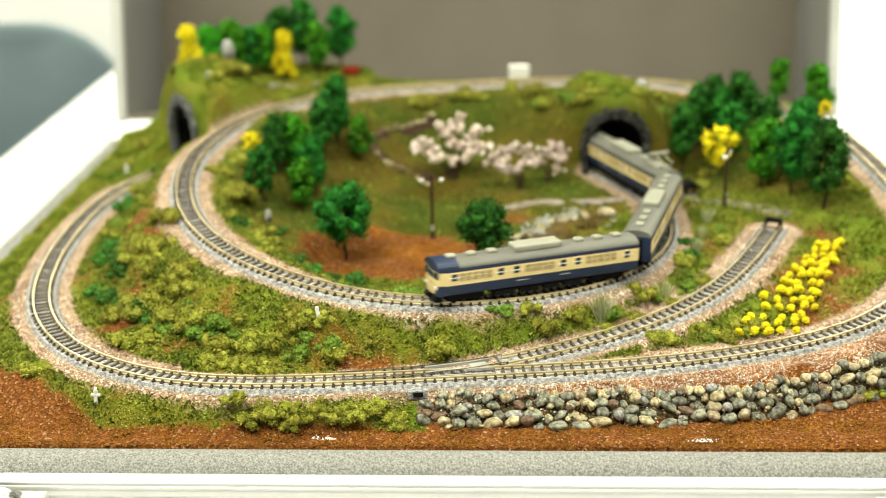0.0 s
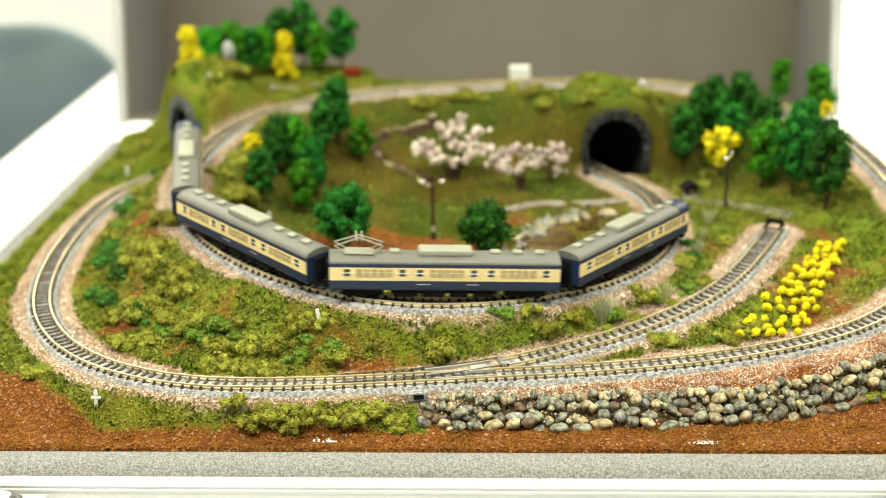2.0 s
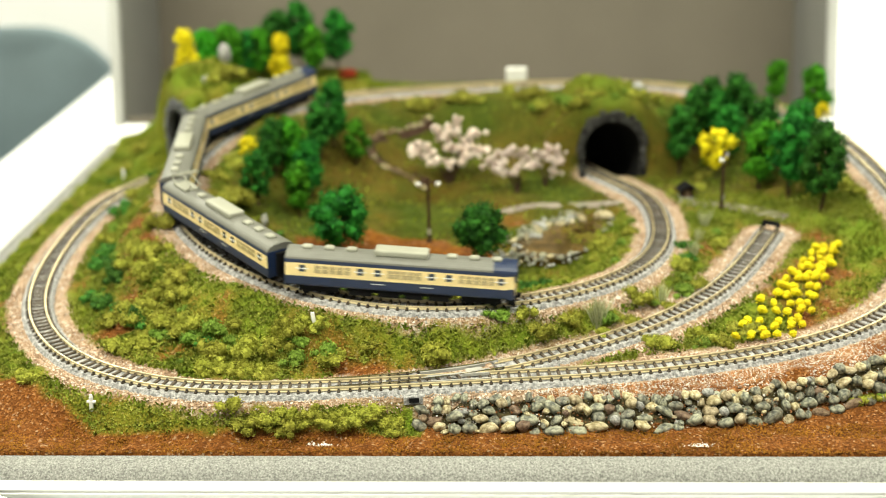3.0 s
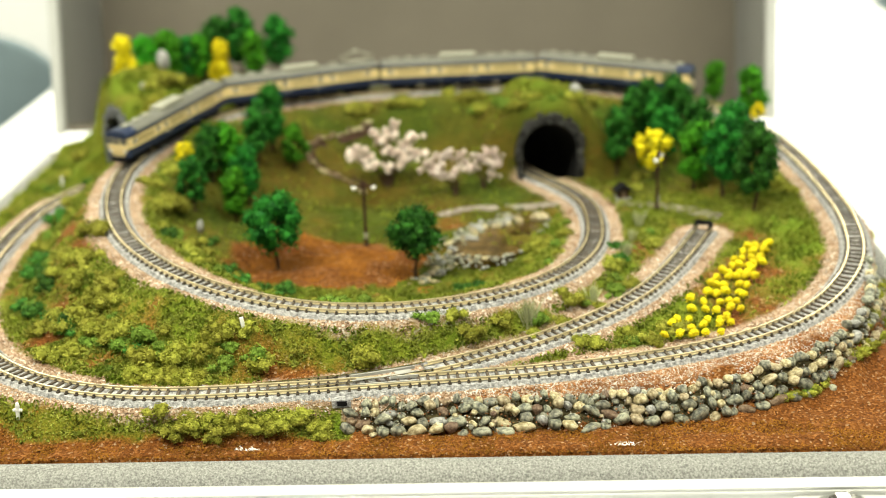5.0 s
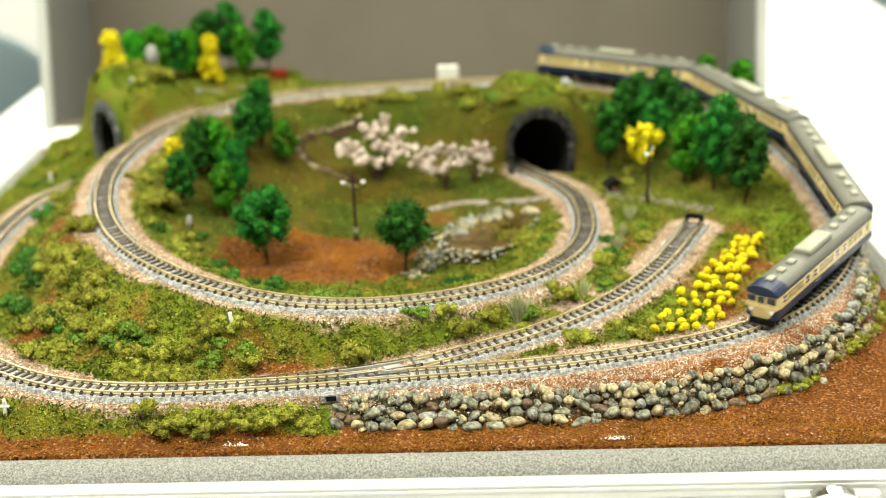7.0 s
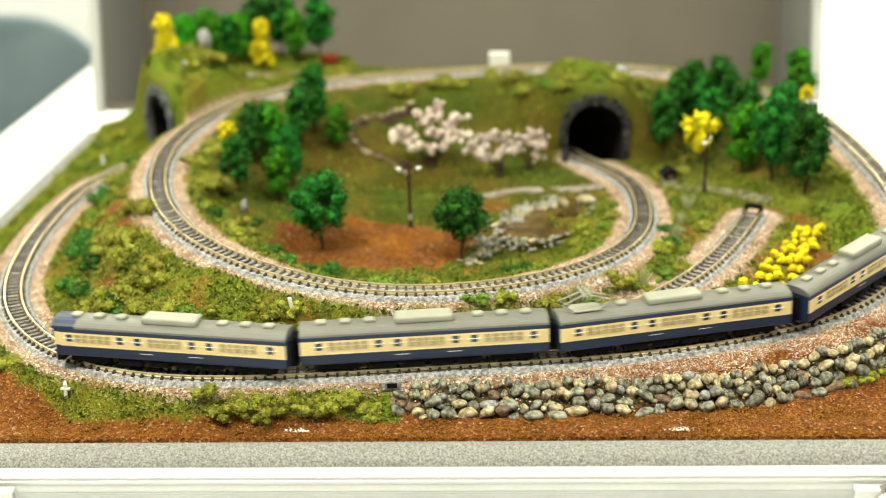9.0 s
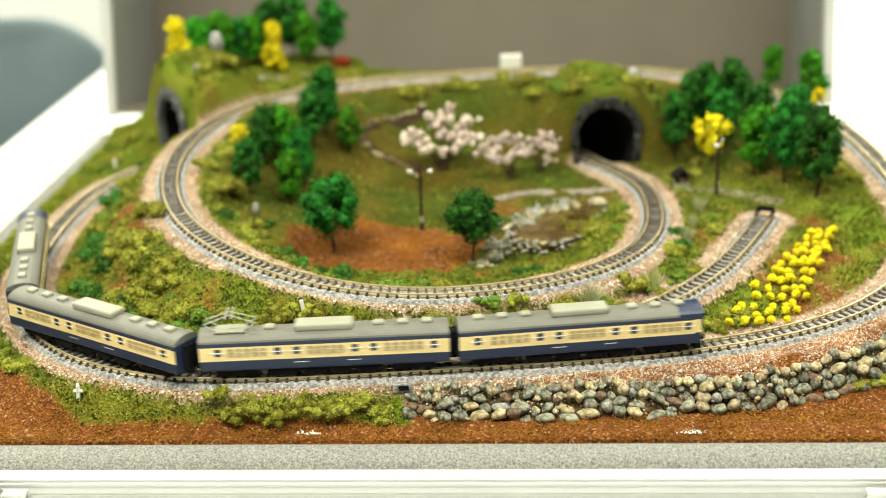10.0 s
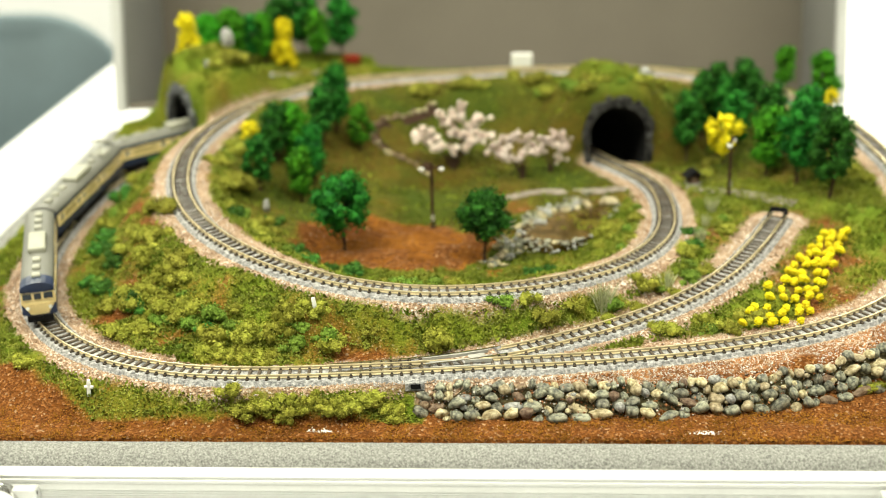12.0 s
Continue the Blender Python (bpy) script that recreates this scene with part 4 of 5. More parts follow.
OPEN_YELLOW = leaf_mesh("crown", crown_blobs(9, 0.042, 0.0120, 0.014, 12, 0.0046), 90, 0.0024, LEAF_YELLOW, seed=9)
TRUNK = [trunk_mesh("trunk", 0.046, 0.0012, BARK, s) for s in (1, 2)]
THIN_TRUNK = trunk_mesh("trunk", 0.036, 0.0008, BARK, 3)


def plant(x, y, kind, scale=1.0, lift=0.0):
    m = Matrix.Translation(at(x, y, lift)) @ Matrix.Rotation(RNG.random() * 6.28, 4, "Z") @ Matrix.Diagonal((scale, scale, scale * (0.94 + 0.12 * RNG.random()), 1))
    k = int(RNG.integers(0, 6))
    if kind == "round":
        tree("dark green round-crowned model tree in the hollow", ROUND[k % 2], TRUNK[k % 2], m)
    elif kind == "dark":
        tree("tall dark green model tree with brown trunk", TALL[k % 3], TRUNK[k % 2], m)
    elif kind == "bright":
        tree("bright green slender model tree", TALL_BRIGHT[k % 2], TRUNK[k % 2], m)
    elif kind == "yellow":
        tree("dense yellow conical model tree", CONE_YELLOW, THIN_TRUNK, m)
    else:
        tree("yellow open-crowned model tree", OPEN_YELLOW, THIN_TRUNK, m)


# two trees by the red field
plant(-0.058, 0.216, "round", 0.98)
plant(0.033, 0.203, "round", 0.94)
# wood inside the loop
for px, py, kind, sc in ((-0.124, 0.278, "dark", 0.72), (-0.098, 0.290, "bright", 0.76), (-0.105, 0.326, "bright", 0.84), (-0.118, 0.318, "dark", 0.74), (-0.092, 0.312, "dark", 0.72),
                         (-0.082, 0.372, "dark", 0.85), (-0.090, 0.352, "dark", 0.78), (-0.064, 0.364, "bright", 0.70), (-0.112, 0.340, "bright", 0.66), (-0.136, 0.318, "open", 0.55)):
    plant(px, py, kind, sc)
# wood on the hill
for px, py, kind, sc in ((-0.210, 0.455, "yellow", 0.74), (-0.200, 0.486, "bright", 0.86), (-0.182, 0.490, "bright", 0.95), (-0.170, 0.500, "dark", 0.74), (-0.158, 0.502, "bright", 0.78),
                         (-0.141, 0.500, "yellow", 0.82), (-0.148, 0.520, "dark", 0.92), (-0.128, 0.522, "dark", 0.95), (-0.114, 0.508, "bright", 0.85), (-0.095, 0.520, "dark", 0.95)):
    plant(px, py, kind, sc)
# wood by the back curve
for px, py, kind, sc in ((0.180, 0.372, "dark", 0.85), (0.194, 0.398, "dark", 0.85), (0.206, 0.408, "dark", 0.86), (0.226, 0.398, "dark", 0.92), (0.203, 0.348, "open", 0.95), (0.216, 0.372, "dark", 0.80),
                         (0.228, 0.314, "bright", 0.98), (0.234, 0.340, "dark", 0.95), (0.246, 0.296, "dark", 0.98), (0.255, 0.316, "dark", 1.0), (0.262, 0.268, "dark", 1.02), (0.212, 0.395, "dark", 0.8),
                         (0.270, 0.478, "bright", 0.70), (0.293, 0.440, "bright", 0.92), (0.291, 0.402, "open", 0.42)):
    plant(px, py, kind, sc)


def build_cherry(x, y, blobs, seed, label):
    t = thing("cherry_tree", label, "tree", "model trees", Matrix.Translation(at(x, y)))
    bm = bmesh.new()
    for bx, by, bz, br in blobs:
        mid = Vector((bx * 0.35, by * 0.35, bz * 0.55))
        cylinder((0, 0, -0.003), mid, 0.0006, 0.0005, 6, bm)
        cylinder(mid, (bx, by, bz), 0.0005, 0.0003, 5, bm)
    part("trunk", bm, BARK, t)
    rng = np.random.default_rng(seed)
    blobs = [(a + rng.normal() * r * 0.6, b + rng.normal() * r * 0.5, c + rng.normal() * r * 0.5, r * (0.32 + 0.24 * rng.random())) for a, b, c, r in blobs for _ in range(7)]
    crown = new("crown", leaf_mesh("crown", [(a, b, c, r * 1.22) for a, b, c, r in blobs], 120, 0.0015, BLOSSOM, 0.85, seed))
    crown.parent = t


build_cherry(0.006, 0.356, [(-0.026, 0, 0.026, 0.0058), (-0.018, 0.002, 0.024, 0.0055), (-0.010, -0.003, 0.018, 0.0055), (0.000, 0, 0.016, 0.0050), (0.004, 0.004, 0.026, 0.0048), (-0.010, 0.004, 0.040, 0.0036), (0.004, 0.003, 0.042, 0.0048),
                             (0.006, 0.002, 0.048, 0.0040), (0.016, 0.003, 0.036, 0.0046), (0.010, 0, 0.026, 0.0052), (-0.006, 0.006, 0.034, 0.0034), (0.012, -0.003, 0.019, 0.0050), (0.021, 0.002, 0.037, 0.0034), (0.020, 0, 0.022, 0.0046), (0.027, 0.001, 0.026, 0.0046), (-0.002, 0.002, 0.034, 0.0044), (0.012, 0.002, 0.032, 0.0040)], 31, "pink-white blossoming cherry tree on the grass slope")
build_cherry(0.058, 0.342, [(-0.020, 0.002, 0.021, 0.0050), (-0.012, 0, 0.017, 0.0052), (-0.002, 0, 0.018, 0.0052), (-0.008, 0.004, 0.030, 0.0050), (0.002, 0.003, 0.027, 0.0042), (0.006, 0, 0.019, 0.0046), (-0.016, 0.003, 0.027, 0.0036)], 32, "low pink-white blossoming cherry tree on the slope")
build_cherry(0.078, 0.352, [(-0.004, 0, 0.026, 0.0044), (0.004, 0.002, 0.029, 0.0044), (0.008, -0.002, 0.020, 0.0048), (-0.006, -0.002, 0.018, 0.0042), (0.006, 0, 0.012, 0.0036), (0.011, 0, 0.026, 0.0034)], 33, "small pink-white blossoming cherry tree on the slope")

# ---- bushes ----
def bush_mesh(mat, seed, wide=0.0085, tall=0.0075):
    rng = np.random.default_rng(seed)
    blobs = [(rng.normal() * wide * 0.45, rng.normal() * wide * 0.38, tall * (0.15 + 0.5 * rng.random()), wide * (0.30 + 0.22 * rng.random())) for _ in range(9)]
    return leaf_mesh("bush", blobs, 300, 0.00115, mat, 0.82, seed, 0.85)


BUSHES = {"olive": [bush_mesh(BUSH_OLIVE, s) for s in (41, 42, 43)], "green": [bush_mesh(BUSH_GREEN, s) for s in (44, 45)], "blue": [bush_mesh(BUSH_BLUE, s) for s in (46, 47)]}
BUSH_LABEL = {"olive": "yellow-green foam bush in the turf", "green": "fresh green foam bush in the turf", "blue": "dark blue-green foam bush in the turf"}


def bush(x, y, kind, scale=1.0, lift=-0.001):
    meshes = BUSHES[kind]
    ob = new("bush", meshes[int(RNG.integers(0, len(meshes)))])
    ob.matrix_basis = Matrix.Translation(at(x, y, lift)) @ Matrix.Rotation(RNG.random() * 6.28, 4, "Z") @ Matrix.Diagonal((scale, scale, scale * (0.85 + 0.3 * RNG.random()), 1))
    tagged(ob, BUSH_LABEL[kind], "bush", "foam bushes")


def row(points, count, kinds, scale, jitter):
    pts = np.array(points)
    far = np.r_[0, np.cumsum(np.linalg.norm(np.diff(pts, axis=0), axis=1))]
    for s in np.linspace(0, far[-1], count):
        x, y = np.interp(s, far, pts[:, 0]), np.interp(s, far, pts[:, 1])
        bush(x + RNG.normal() * jitter, y + RNG.normal() * jitter, kinds[int(RNG.integers(0, len(kinds)))], scale * (0.75 + 0.5 * RNG.random()))


# hedge in front of the line
row([(-0.092, 0.0205), (-0.058, 0.0185), (-0.030, 0.0215), (-0.006, 0.022)], 22, ["olive"], 0.74, 0.0022)
# slope between the two lines
row([(-0.166, 0.122), (-0.147, 0.102), (-0.126, 0.088), (-0.099, 0.072), (-0.077, 0.072), (-0.058, 0.071), (-0.046, 0.064)], 26, ["olive", "olive", "olive", "green"], 0.95, 0.0035)
row([(-0.108, 0.060), (-0.096, 0.061), (-0.083, 0.058)], 7, ["olive"], 0.80, 0.0025)
row([(-0.166, 0.107), (-0.160, 0.114), (-0.192, 0.138), (-0.203, 0.153)], 5, ["blue"], 0.90, 0.003)
row([(-0.187, 0.169), (-0.178, 0.167), (-0.167, 0.164)], 5, ["olive"], 1.0, 0.003)
row([(-0.169, 0.086), (-0.159, 0.086)], 2, ["olive"], 0.90, 0.002)
bush(-0.067, 0.063, "green", 1.0)
bush(-0.117, 0.080, "blue", 0.75)
row([(-0.200, 0.150), (-0.205, 0.190), (-0.212, 0.230), (-0.218, 0.270), (-0.215, 0.310)], 13, ["blue", "green", "olive"], 0.95, 0.005)
row([(-0.185, 0.125), (-0.160, 0.115), (-0.140, 0.120)], 6, ["blue", "olive", "olive"], 1.0, 0.005)
row([(-0.180, 0.175), (-0.175, 0.205), (-0.165, 0.150)], 5, ["olive"], 1.0, 0.006)
bush(0.010, 0.068, "olive", 1.1)
bush(-0.212, 0.054, "olive", 0.9)
row([(0.045, 0.085), (0.075, 0.092), (0.110, 0.108), (0.135, 0.130), (0.158, 0.160)], 13, ["green", "olive", "olive"], 0.85, 0.006)
row([(0.145, 0.140), (0.170, 0.180), (0.180, 0.215), (0.190, 0.245)], 9, ["blue", "green", "olive"], 0.78, 0.006)
row([(0.125, 0.085), (0.150, 0.088), (0.170, 0.094), (0.180, 0.102)], 6, ["olive", "green"], 0.95, 0.004)
# inside the loop along the line
row([(0.020, 0.118), (-0.015, 0.118), (-0.050, 0.132), (-0.085, 0.155), (-0.110, 0.185), (-0.130, 0.225)], 20, ["olive", "olive", "blue", "green"], 0.85, 0.005)
row([(-0.055, 0.160), (-0.085, 0.190), (-0.110, 0.225)], 8, ["blue", "olive"], 0.8, 0.006)
row([(-0.140, 0.255), (-0.148, 0.290), (-0.145, 0.320)], 6, ["olive"], 1.05, 0.005)
bush(0.065, 0.178, "blue", 0.85)
bush(0.074, 0.176, "blue", 0.75)
row([(0.108, 0.215), (0.118, 0.240), (0.112, 0.225)], 5, ["olive"], 0.7, 0.003)
row([(0.118, 0.190), (0.130, 0.225), (0.128, 0.262)], 5, ["olive", "green"], 0.7, 0.003)
# banks and hills behind
row([(-0.030, 0.440), (0.010, 0.452), (0.045, 0.458), (0.080, 0.455)], 8, ["olive"], 0.95, 0.006)
row([(0.070, 0.430), (0.085, 0.405), (0.095, 0.385)], 5, ["olive", "green"], 0.85, 0.005)
row([(0.096, 0.378), (0.108, 0.377)], 3, ["olive"], 0.6, 0.003)
row([(0.100, 0.383), (0.128, 0.384), (0.148, 0.383)], 6, ["olive", "green"], 0.5, 0.003)
row([(0.150, 0.385), (0.165, 0.400), (0.185, 0.430)], 4, ["olive", "green"], 0.8, 0.005)
row([(-0.180, 0.415), (-0.165, 0.425)], 3, ["olive"], 1.0, 0.004)
row([(-0.262, 0.415), (-0.255, 0.430), (-0.248, 0.440)], 4, ["olive", "blue"], 1.0, 0.005)
row([(0.285, 0.300), (0.288, 0.280)], 2, ["olive"], 0.95, 0.003)
row([(0.205, 0.385), (0.180, 0.345), (0.240, 0.330)], 4, ["green", "olive"], 0.8, 0.006)
row([(0.329, 0.30), (0.330, 0.24), (0.328, 0.19), (0.322, 0.155), (0.314, 0.128)], 8, ["olive", "green"], 0.8, 0.002)
# moss on the stone wall
row([(0.233, 0.048), (0.246, 0.052), (0.258, 0.064)], 5, ["olive", "green"], 0.62, 0.0015)
row([(0.273, 0.077), (0.306, 0.111)], 4, ["olive"], 0.62, 0.0015)
row([(0.285, 0.098), (0.295, 0.112), (0.318, 0.164)], 5, ["olive"], 0.62, 0.0015)
ob = new("bush", leaf_mesh("bush", [(0, 0, 0.004, 0.0045), (0.005, 0.001, 0.004, 0.004), (-0.004, 0.002, 0.003, 0.004)], 200, 0.0015, LEAF_RED, 0.8, 61))
ob.matrix_basis = Matrix.Translation(at(-0.086, 0.505)) @ Matrix.Diagonal((0.95, 0.9, 1.2, 1))
tagged(ob, "small rust-red foam bush on the hill", "bush", "foam bushes")



def inside(poly, x, y):
    x0, y0 = poly[:, 0], poly[:, 1]
    x1, y1 = np.roll(x0, -1), np.roll(y0, -1)
    cross = ((y0 > y) != (y1 > y)) & (x < (x1 - x0) * (y - y0) / np.where(y1 == y0, 1e-9, y1 - y0) + x0)
    return bool(cross.sum() % 2)


INNER_RING = LINE[: int(0.95 / LINE_LENGTH * len(LINE)): 12]
OUTER_RING = LINE[int(1.15 / LINE_LENGTH * len(LINE)): MOUTH_END: 12]
made = 0
while made < 40:
    bx, by = -0.24 + 0.33 * RNG.random(), 0.050 + 0.26 * RNG.random() ** 1.4
    if inside(INNER_RING, bx, by) or not inside(OUTER_RING, bx, by) or track_distance(bx, by)[0][0] < 0.022 or turf_amount(np.array([bx]), np.array([by]))[0] < 0.55:
        continue
    bush(bx, by, ("olive", "olive", "olive", "olive", "green", "blue" if bx < -0.17 else "olive")[int(RNG.integers(0, 6))], 0.32 + 0.28 * RNG.random())
    made += 1


# ---- turf, gravel and soil lying loose ----
def stuff(name, verts, faces, mat, label, category):
    mesh = bpy.data.meshes.new(name)
    mesh.from_pydata(verts, [], faces)
    mesh.materials.append(mat)
    return tagged(new(name, mesh), label, category, kind="stuff")


def scatter_turf(count):
    x = WEST + 0.003 + RNG.random(count) * (EAST - WEST - 0.006)
    y = SOUTH + 0.006 + (NORTH - 0.012) * RNG.random(count) ** 1.25
    z = ground(x, y)
    far, _ = track_distance(x, y)
    keep = (RNG.random(count) < turf_amount(x, y) ** 1.3 * (1 - 0.85 * olive_amount(x, y))) & (far > np.where(narrow_shoulder(x, y), 0.0138, 0.0180))
    for px, py, pz, ux, uy in MOUTHS.values():
        a, b = (x - px) * ux + (y - py) * uy, -(x - px) * uy + (y - py) * ux
        keep &= ~((a > -0.01) & (a < 0.011) & (np.abs(b) < 0.027))
    p = np.stack([x, y, z], 1)[keep]
    n = len(p)
    a = RNG.random(n) * 6.283
    h = (0.0008 + 0.0012 * RNG.random(n))[:, None]
    s = np.stack([np.cos(a), np.sin(a), 0 * a], 1) * h * 0.55
    lean = np.stack([RNG.normal(size=n) * 0.6, RNG.normal(size=n) * 0.6, np.ones(n)], 1) * h
    tri = np.stack([p - s - (0, 0, 0.0003), p + s - (0, 0, 0.0003), p + lean + s * 0.3, p + lean - s * 0.5], 1).reshape(-1, 3)
    return tri.tolist(), [(4 * i, 4 * i + 1, 4 * i + 2, 4 * i + 3) for i in range(n)]


def grains(places, low, high):
    """Small angular grains, eight faces each."""
    shape = np.array([(1, 0, 0), (-1, 0, 0), (0, 1, 0), (0, -1, 0), (0, 0, 0.8), (0, 0, -0.8)])
    tris = [(0, 2, 4), (2, 1, 4), (1, 3, 4), (3, 0, 4), (2, 0, 5), (1, 2, 5), (3, 1, 5), (0, 3, 5)]
    n = len(places)
    size = (low + (high - low) * RNG.random(n) ** 1.6)[:, None, None]
    v = shape[None] * size * (0.65 + 0.7 * RNG.random((n, 6, 1)))
    a = RNG.random(n) * 6.283
    c, s = np.cos(a)[:, None], np.sin(a)[:, None]
    v = np.stack([v[:, :, 0] * c - v[:, :, 1] * s, v[:, :, 0] * s + v[:, :, 1] * c, v[:, :, 2] + 0.5 * v[:, :, 0]], 2)
    v = (v + np.asarray(places)[:, None]).reshape(-1, 3)
    return v.tolist(), [(6 * i + p, 6 * i + q, 6 * i + r) for i in range(n) for p, q, r in tris]


def beside_track(count, low, high, keep=None):
    i = RNG.integers(2, len(SHOWN) - 4, count)
    p, d = SHOWN[i], SHOWN[i + 2] - SHOWN[i - 2]
    q = np.hypot(d[:, 0], d[:, 1])
    ok = (q > 1e-6) & (q < 0.01)
    side = np.where(RNG.random(count) < 0.5, 1, -1) * (low + (high - low) * RNG.random(count) ** 1.2)
    x, y = p[:, 0] + d[:, 1] / np.maximum(q, 1e-6) * side, p[:, 1] - d[:, 0] / np.maximum(q, 1e-6) * side
    far, _ = track_distance(x, y)
    ok &= far > low * 0.93
    ok &= (x > WEST) & (x < EAST)
    for px, py, pz, ux, uy in MOUTHS.values():
        a, b = (x - px) * ux + (y - py) * uy, -(x - px) * uy + (y - py) * ux
        ok &= ~((a > -0.003) & (a < 0.05) & (np.abs(b) < 0.034))
    if keep is not None:
        ok &= keep(x, y)
    x, y = x[ok], y[ok]
    z, high = ground(x, y), track_distance(x, y)[1]
    return np.stack([x, y, z + 0.0002], 1)[z - high + 0.0042 < 0.005]


def scatter_cover(count, per=16):
    """Low crumbs of foliage foam that cover the turf between the bushes."""
    x, y = WEST + 0.01 + RNG.random(count) * 0.60, 0.018 + 0.30 * RNG.random(count) ** 1.3
    far, _ = track_distance(x, y)
    patch = np.array([noise.noise(Vector((a * 45, b * 45, 9.0))) for a, b in zip(x, y)])
    keep = (turf_amount(x, y) > 0.42 - 0.25 * patch) & (olive_amount(x, y) < 0.4) & (far > np.where(narrow_shoulder(x, y), 0.0150, 0.0200)) & (patch > -0.28)
    keep &= ~((x > 0.19) & (y < 0.24)) & ~((x < -0.10) & (y < 0.060) & (RNG.random(count) < 0.6))
    p = np.stack([x, y, ground(x, y)], 1)[keep]
    n = len(p)
    rad = (0.0011 + 0.0018 * RNG.random(n) ** 1.5)[:, None, None]
    d = RNG.normal(size=(n, per, 3))
    d /= np.linalg.norm(d, axis=2)[:, :, None]
    d[:, :, 2] = np.abs(d[:, :, 2]) * 0.8
    c = p[:, None] + d * rad * (0.6 + 0.5 * RNG.random((n, per, 1)))
    t = RNG.normal(size=(n, per, 3))
    t /= np.linalg.norm(t, axis=2)[:, :, None]
    s = np.cross(t, d + 0.4 * RNG.normal(size=(n, per, 3)))
    s /= np.linalg.norm(s, axis=2)[:, :, None] + 1e-9
    h = 0.0011 * (0.6 + 0.7 * RNG.random((n, per, 1)))
    quad = np.stack([c - t * h * 0.5, c + s * h * 0.45, c + t * h * 0.5, c - s * h * 0.45], 2).reshape(-1, 3)
    return quad.tolist(), [(4 * i, 4 * i + 1, 4 * i + 2, 4 * i + 3) for i in range(n * per)]


stuff("ground_cover", *scatter_cover(30000), COVER, "low crumbly yellow-green foliage foam over the turf", "ground cover")
stuff("turf", *scatter_turf(230000), GRASS, "short green turf fibres", "grass")
stuff("ballast_gravel", *grains(beside_track(30000, 0.0102, 0.0205, lambda x, y: ~narrow_shoulder(x, y) | (track_distance(x, y)[0] < 0.0145)), 0.0004, 0.00085), GRAVEL, "pinkish brown ballast gravel beside the rails", "gravel")
stuff("pale_gravel", *grains(beside_track(2000, 0.0100, 0.0165, lambda x, y: ~narrow_shoulder(x, y) | (track_distance(x, y)[0] < 0.014)), 0.0004, 0.0008), WHITE_GRAVEL, "pale grey ballast gravel beside the rails", "gravel")


def strip(count, x0, x1, y0, y1, keep=None):
    x, y = x0 + (x1 - x0) * RNG.random(count), y0 + (y1 - y0) * RNG.random(count)
    if keep is not None:
        k = keep(x, y)
        x, y = x[k], y[k]
    return np.stack([x, y, ground(x, y) + 0.0001], 1)


stuff("rust_gravel", *grains(strip(56000, 0.066, 0.310, 0.026, 0.15, lambda x, y: (lambda f: (f > 0.0118) & (f < 0.030) & (y < np.interp(x, (0.042, 0.125, 0.205, 0.265, 0.306), (0.040, 0.050, 0.072, 0.110, 0.165))))(track_distance(x, y)[0])), 0.0004, 0.0009), RUST_GRAIN, "orange rust-coloured gravel above the stone wall", "gravel")
stuff("pale_gravel", *grains(strip(24000, 0.062, 0.310, 0.026, 0.15, lambda x, y: (lambda f: (f > 0.0118) & (f < 0.028) & (y < np.interp(x, (0.042, 0.125, 0.205, 0.265, 0.306), (0.040, 0.050, 0.072, 0.110, 0.165))))(track_distance(x, y)[0])), 0.0004, 0.0008), WHITE_GRAVEL, "white chips among the rust-coloured gravel", "gravel")
stuff("soil_grain", *grains(strip(16000, WEST + 0.002, EAST - 0.002, 0.001, 0.030, lambda x, y: (track_distance(x, y)[0] > 0.014) & (turf_amount(x, y) < 0.5)), 0.0003, 0.0007), SOIL_GRAIN, "red-brown soil grains along the front edge", "soil")
stuff("soil_grain", *grains(strip(14000, -0.085, 0.045, 0.165, 0.29, lambda x, y: turf_amount(x, y) < 0.3), 0.0003, 0.0007), FIELD_GRAIN, "orange-brown soil of the small field", "soil")
# ---- stones ----
def pebble_meshes(mat, seeds):
    out = []
    for s in seeds:
        rng = np.random.default_rng(s)
        bm = bmesh.new()
        bmesh.ops.create_icosphere(bm, subdivisions=2, radius=1.0)
        o = Vector(rng.random(3) * 50)
        cuts = [(Vector(rng.normal(size=3)).normalized(), 0.60 + 0.22 * rng.random()) for _ in range(7)]
        for v in bm.verts:
            n = v.co.normalized()
            n = Vector([math.copysign(abs(c) ** 0.82, c) for c in n])
            v.co = n * (0.90 + 0.34 * noise.noise(n * 1.2 + o))
            for c, far in cuts:
                over = v.co.dot(c) - far
                if over > 0:
                    v.co -= c * over * 0.85
        out.append(finish(bm, "stone", mat, True))
    return out


STONES = pebble_meshes(PEBBLE, (1, 2, 3, 4, 9)) + pebble_meshes(PEBBLE, (12, 13)) + pebble_meshes(PEBBLE_TAN, (5, 6, 7, 10)) + pebble_meshes(PEBBLE_RUST, (8,)) + pebble_meshes(ROCK, (11,))


